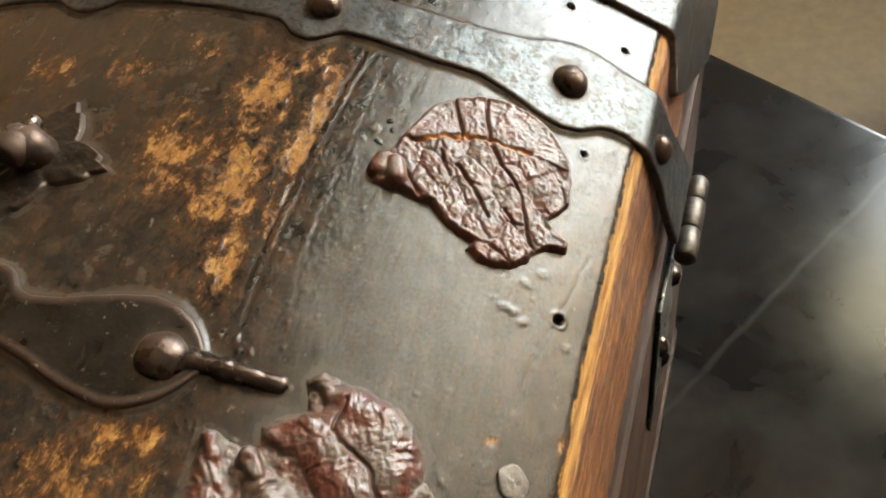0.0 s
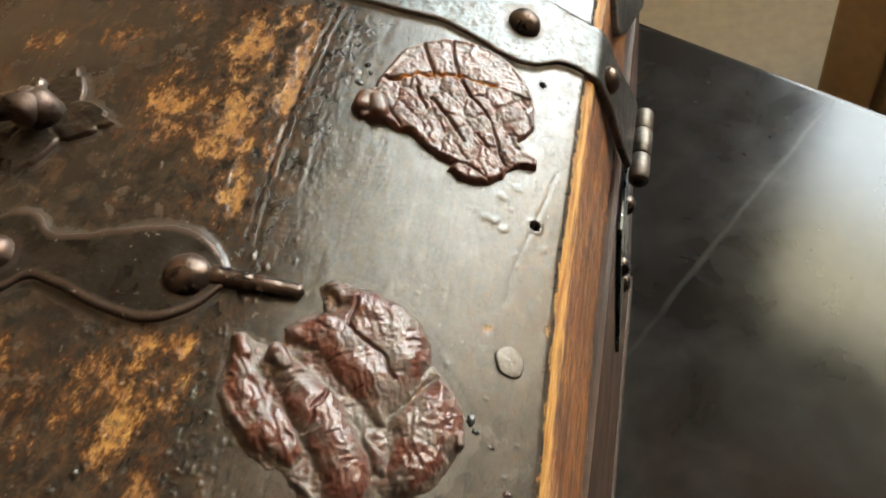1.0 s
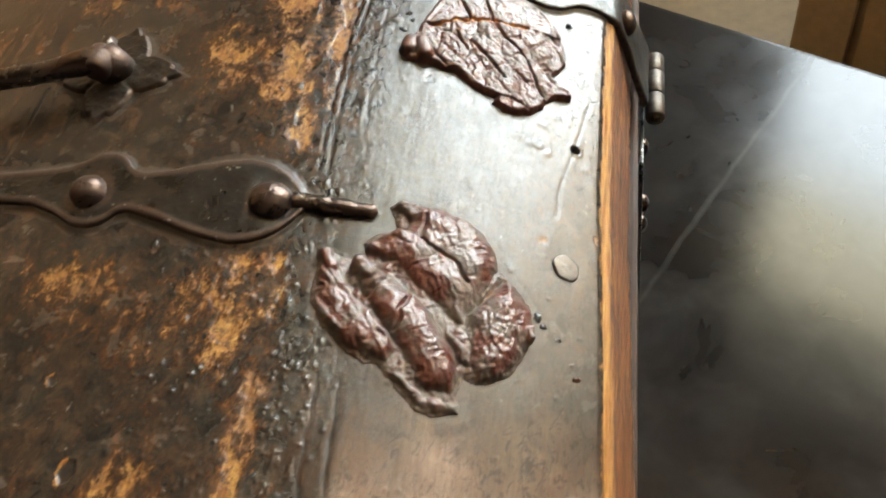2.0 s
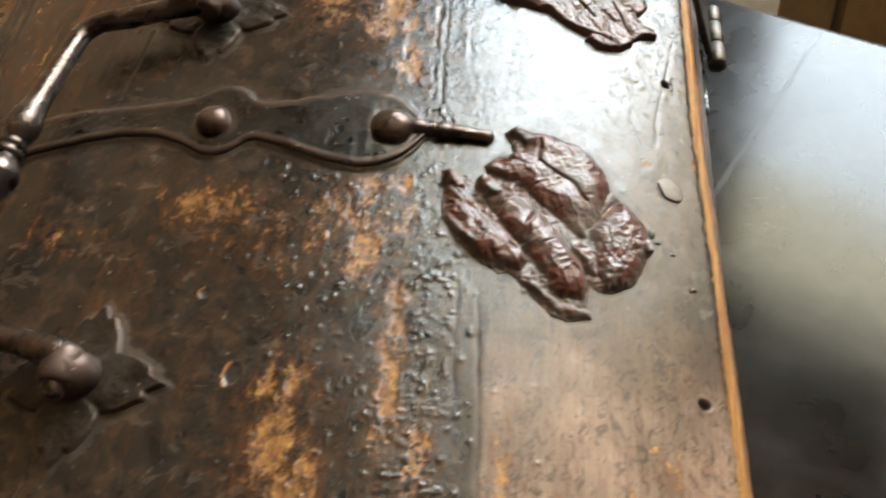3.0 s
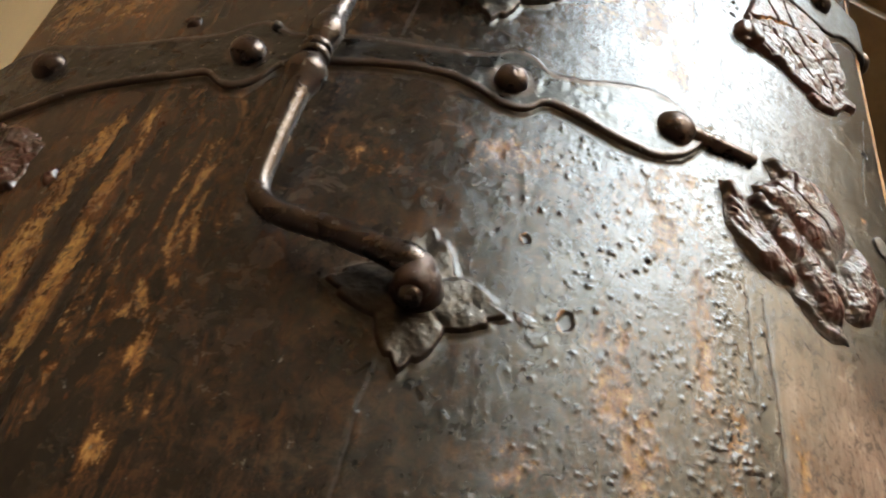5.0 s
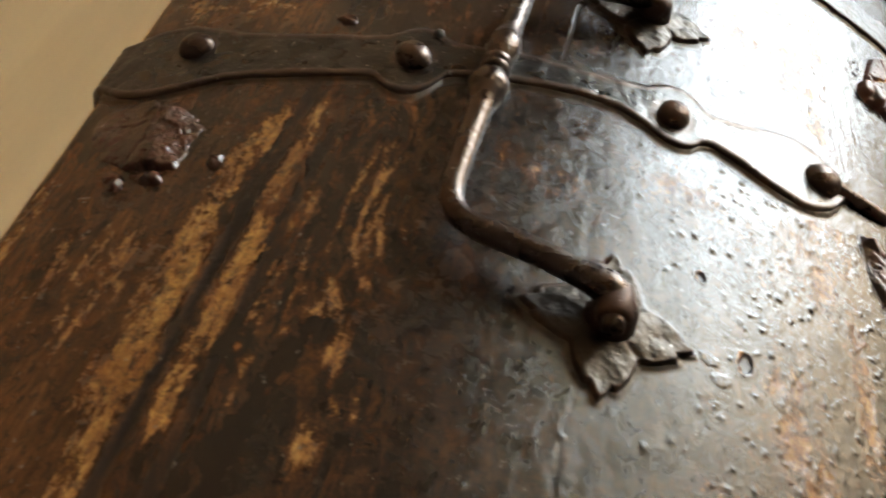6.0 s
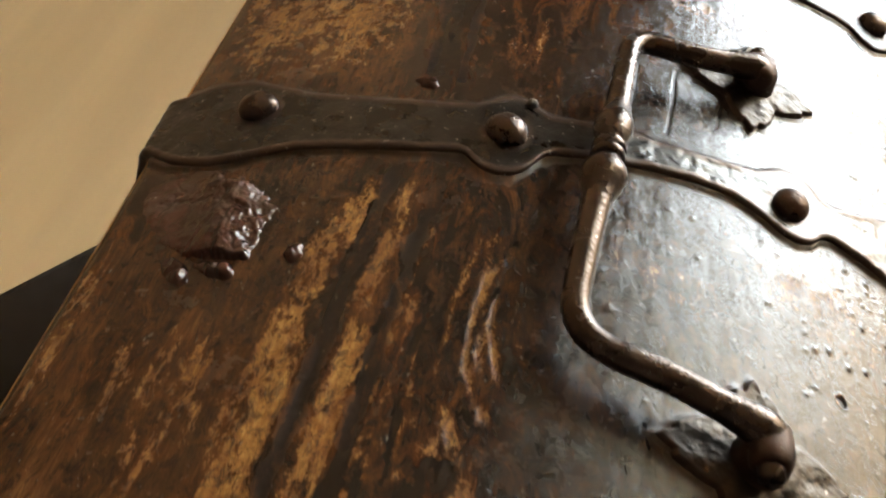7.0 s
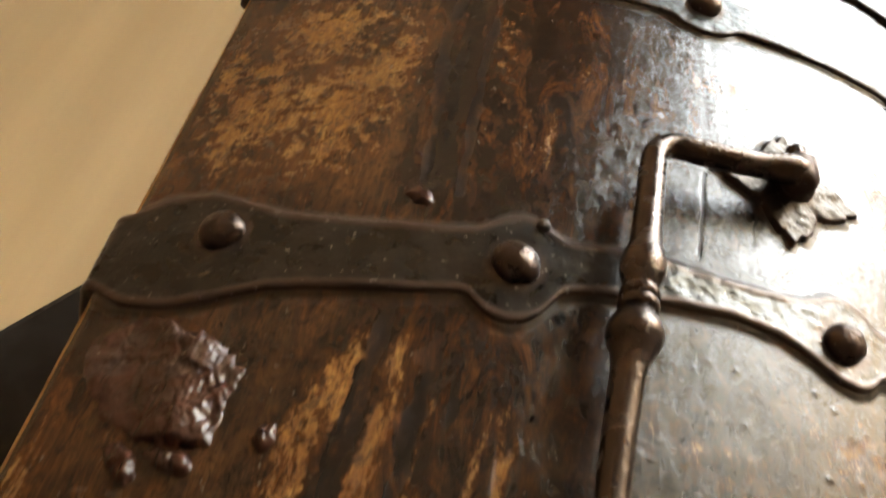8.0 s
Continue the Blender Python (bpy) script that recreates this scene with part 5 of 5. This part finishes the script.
# ---------------------------------------------------------------- the table
TURN = radians(-29.0)
ROOM = Matrix.Rotation(TURN, 4, "Z")      # the room's own axes: a along the window wall, b towards it


def room_box(a0, a1, b0, b1, z0, z1, bevel=0.0):
    return box(bmesh.new(), a0, a1, b0, b1, z0, z1, bevel, ROOM)


table = thing("table", (0.2, -0.2, -0.75), "black table with a polished scratched slab top", "table")
part("tabletop", room_box(-0.272, 1.25, -0.75, 0.478, -0.030, 0.0, 0.003), SLAB, table, "black polished slab with smudges and a long pale scratch")
for a in (-0.20, 1.12):
    for b in (-0.68, 0.34):
        part("leg", room_box(a, a + 0.06, b, b + 0.06, -0.75, -0.0305, 0.003), TABLE_LEG, table)

# ---------------------------------------------------------------- the room
A0, A1, B0, B1, FLOOR_Z, TOP_Z = -1.9, 2.6, -2.6, 2.45, -0.75, 3.8
WIN_B = B1
WA0, WA1, WZ0, WZ1 = -0.62, 1.35, 0.75, 3.22


def structure(name, mesh, material, label):
    return tagged(part(name, mesh, material, None), label, name.split("_")[0], kind="structure")


structure("floor", room_box(A0 - 0.2, A1 + 0.2, B0 - 0.2, WIN_B + 0.2, FLOOR_Z - 0.1, FLOOR_Z), FLOOR_WOOD, "pale beige floor of broad worn boards")
# the ceiling and these walls are out of view; dark to keep bounce light down
structure("ceiling", room_box(A0 - 0.2, A1 + 0.2, B0 - 0.2, WIN_B + 0.2, TOP_Z, TOP_Z + 0.1), CEILING, "unseen brown ceiling kept dark to limit bounce light")
structure("wall_west", room_box(A0 - 0.2, A0, B0, B1, FLOOR_Z, TOP_Z), PLASTER, "unseen plain brown wall kept dim to limit bounce light")
structure("wall_east", room_box(A1, A1 + 0.2, B0, B1, FLOOR_Z, TOP_Z), MID_BOUNCE, "unseen plain brown wall that sets the side bounce light")
structure("wall_south", room_box(A0, A1, B0 - 0.2, B0, FLOOR_Z, TOP_Z), DARK_BOUNCE, "unseen plain dark wall that cuts the bounce light")



def window_wall():
    bm = bmesh.new()
    b0, b1 = WIN_B, WIN_B + 0.12
    for a, c, z, w in ((A0 - 0.2, WA0, FLOOR_Z, TOP_Z), (WA1, A1 + 0.2, FLOOR_Z, TOP_Z), (WA0, WA1, FLOOR_Z, WZ0), (WA0, WA1, WZ1, TOP_Z)):
        box(bm, a, c, b0, b1, z, w, 0, ROOM)
    return bm


structure("wall_north", window_wall(), PLASTER, "dim brown plaster wall with a tall window")
def blind_sheet():
    P = np.zeros((2, 2, 3))
    for i, a in enumerate((WA0 + 0.03, 0.62)):
        for j, z in enumerate((2.38, WZ1 - 0.002)):
            P[i, j] = ROOM @ Vector((a, WIN_B + 0.012, z))
    return grid_mesh("roller_blind", P)[0]


window = tagged(part("window_1", room_box(WA0, WA1, WIN_B - 0.05, WIN_B - 0.003, WZ0 - 0.03, WZ0 - 0.001, 0.004), FRAME_PAINT, None), "tall painted window with a cream roller blind", "window", kind="structure")
for a0, a1, z0, z1 in ((WA0 + 0.002, WA0 + 0.05, WZ0 + 0.002, WZ1 - 0.002), (WA1 - 0.05, WA1 - 0.002, WZ0 + 0.002, WZ1 - 0.002), (WA0 + 0.052, WA1 - 0.052, WZ0 + 0.002, WZ0 + 0.05), (WA0 + 0.052, WA1 - 0.052, WZ1 - 0.05, WZ1 - 0.002)):
    part("window_frame", room_box(a0, a1, WIN_B + 0.03, WIN_B + 0.08, z0, z1, 0.003), FRAME_PAINT, window)
part("roller_blind", blind_sheet(), BLIND, window, "cream roller blind drawn part way down")


def sheer_curtain():
    """Thin hanging cloth in shallow folds."""
    a = np.linspace(0.47, 1.42, 140)
    z = np.linspace(-0.02, 3.5, 14)
    P = np.zeros((len(a), len(z), 3))
    for i, q in enumerate(a):
        fold = 0.018 * math.sin(q * 62) + 0.008 * math.sin(q * 141 + 1)
        for j, zz in enumerate(z):
            P[i, j] = ROOM @ Vector((q, B1 - 0.09 + fold * (1 - 0.1 * zz), zz))
    me, _ = grid_mesh("cloth", P)
    return me


curtain = thing("curtain", ROOM @ Vector((1.0, B1 - 0.09, -0.05)), "thin brownish beige curtain hanging over part of the window", "curtain")
part("cloth", sheer_curtain(), CLOTH, curtain)
part("rod", tube([ROOM @ Vector((q, B1 - 0.09, 3.52)) for q in np.linspace(0.4, 1.5, 4)], 0.012), TABLE_LEG, curtain)
structure("backdrop", room_box(-2.6, 2.8, WIN_B + 0.9, WIN_B + 0.92, -0.75, 4.6), SKY_SHEET, "bright overcast sky outside the window")

# a made-up low slab darkens the floor below the window; a cabinet stands on it
platform = thing("platform", ROOM @ Vector((0.1, 1.6, FLOOR_Z)), "added low brown slab that darkens the floor below the window", "platform")
part("base", room_box(-0.80, 0.95, 1.03, 2.40, FLOOR_Z, FLOOR_Z + 0.028), TABLE_LEG, platform)
part("top", room_box(-0.80, 0.95, 1.02, 2.40, FLOOR_Z + 0.0285, FLOOR_Z + 0.05, 0.004), SLAB_OVER_FLOOR, platform)
STAND_Z = FLOOR_Z + 0.0502
cabinet = thing("cabinet", ROOM @ Vector((0.3, 1.25, STAND_Z)), "brown wooden cabinet with panelled front below the window", "cabinet")
part("body", room_box(-0.20, 0.85, 1.15, 1.355, STAND_Z, -0.22, 0.006), CABINET_WOOD, cabinet)
for a0, a1 in ((-0.195, -0.112), (-0.098, 0.36), (0.37, 0.845)):
    part("panel", room_box(a0, a1, 1.132, 1.1485, STAND_Z + 0.03, -0.24, 0.004), CABINET_WOOD, cabinet)
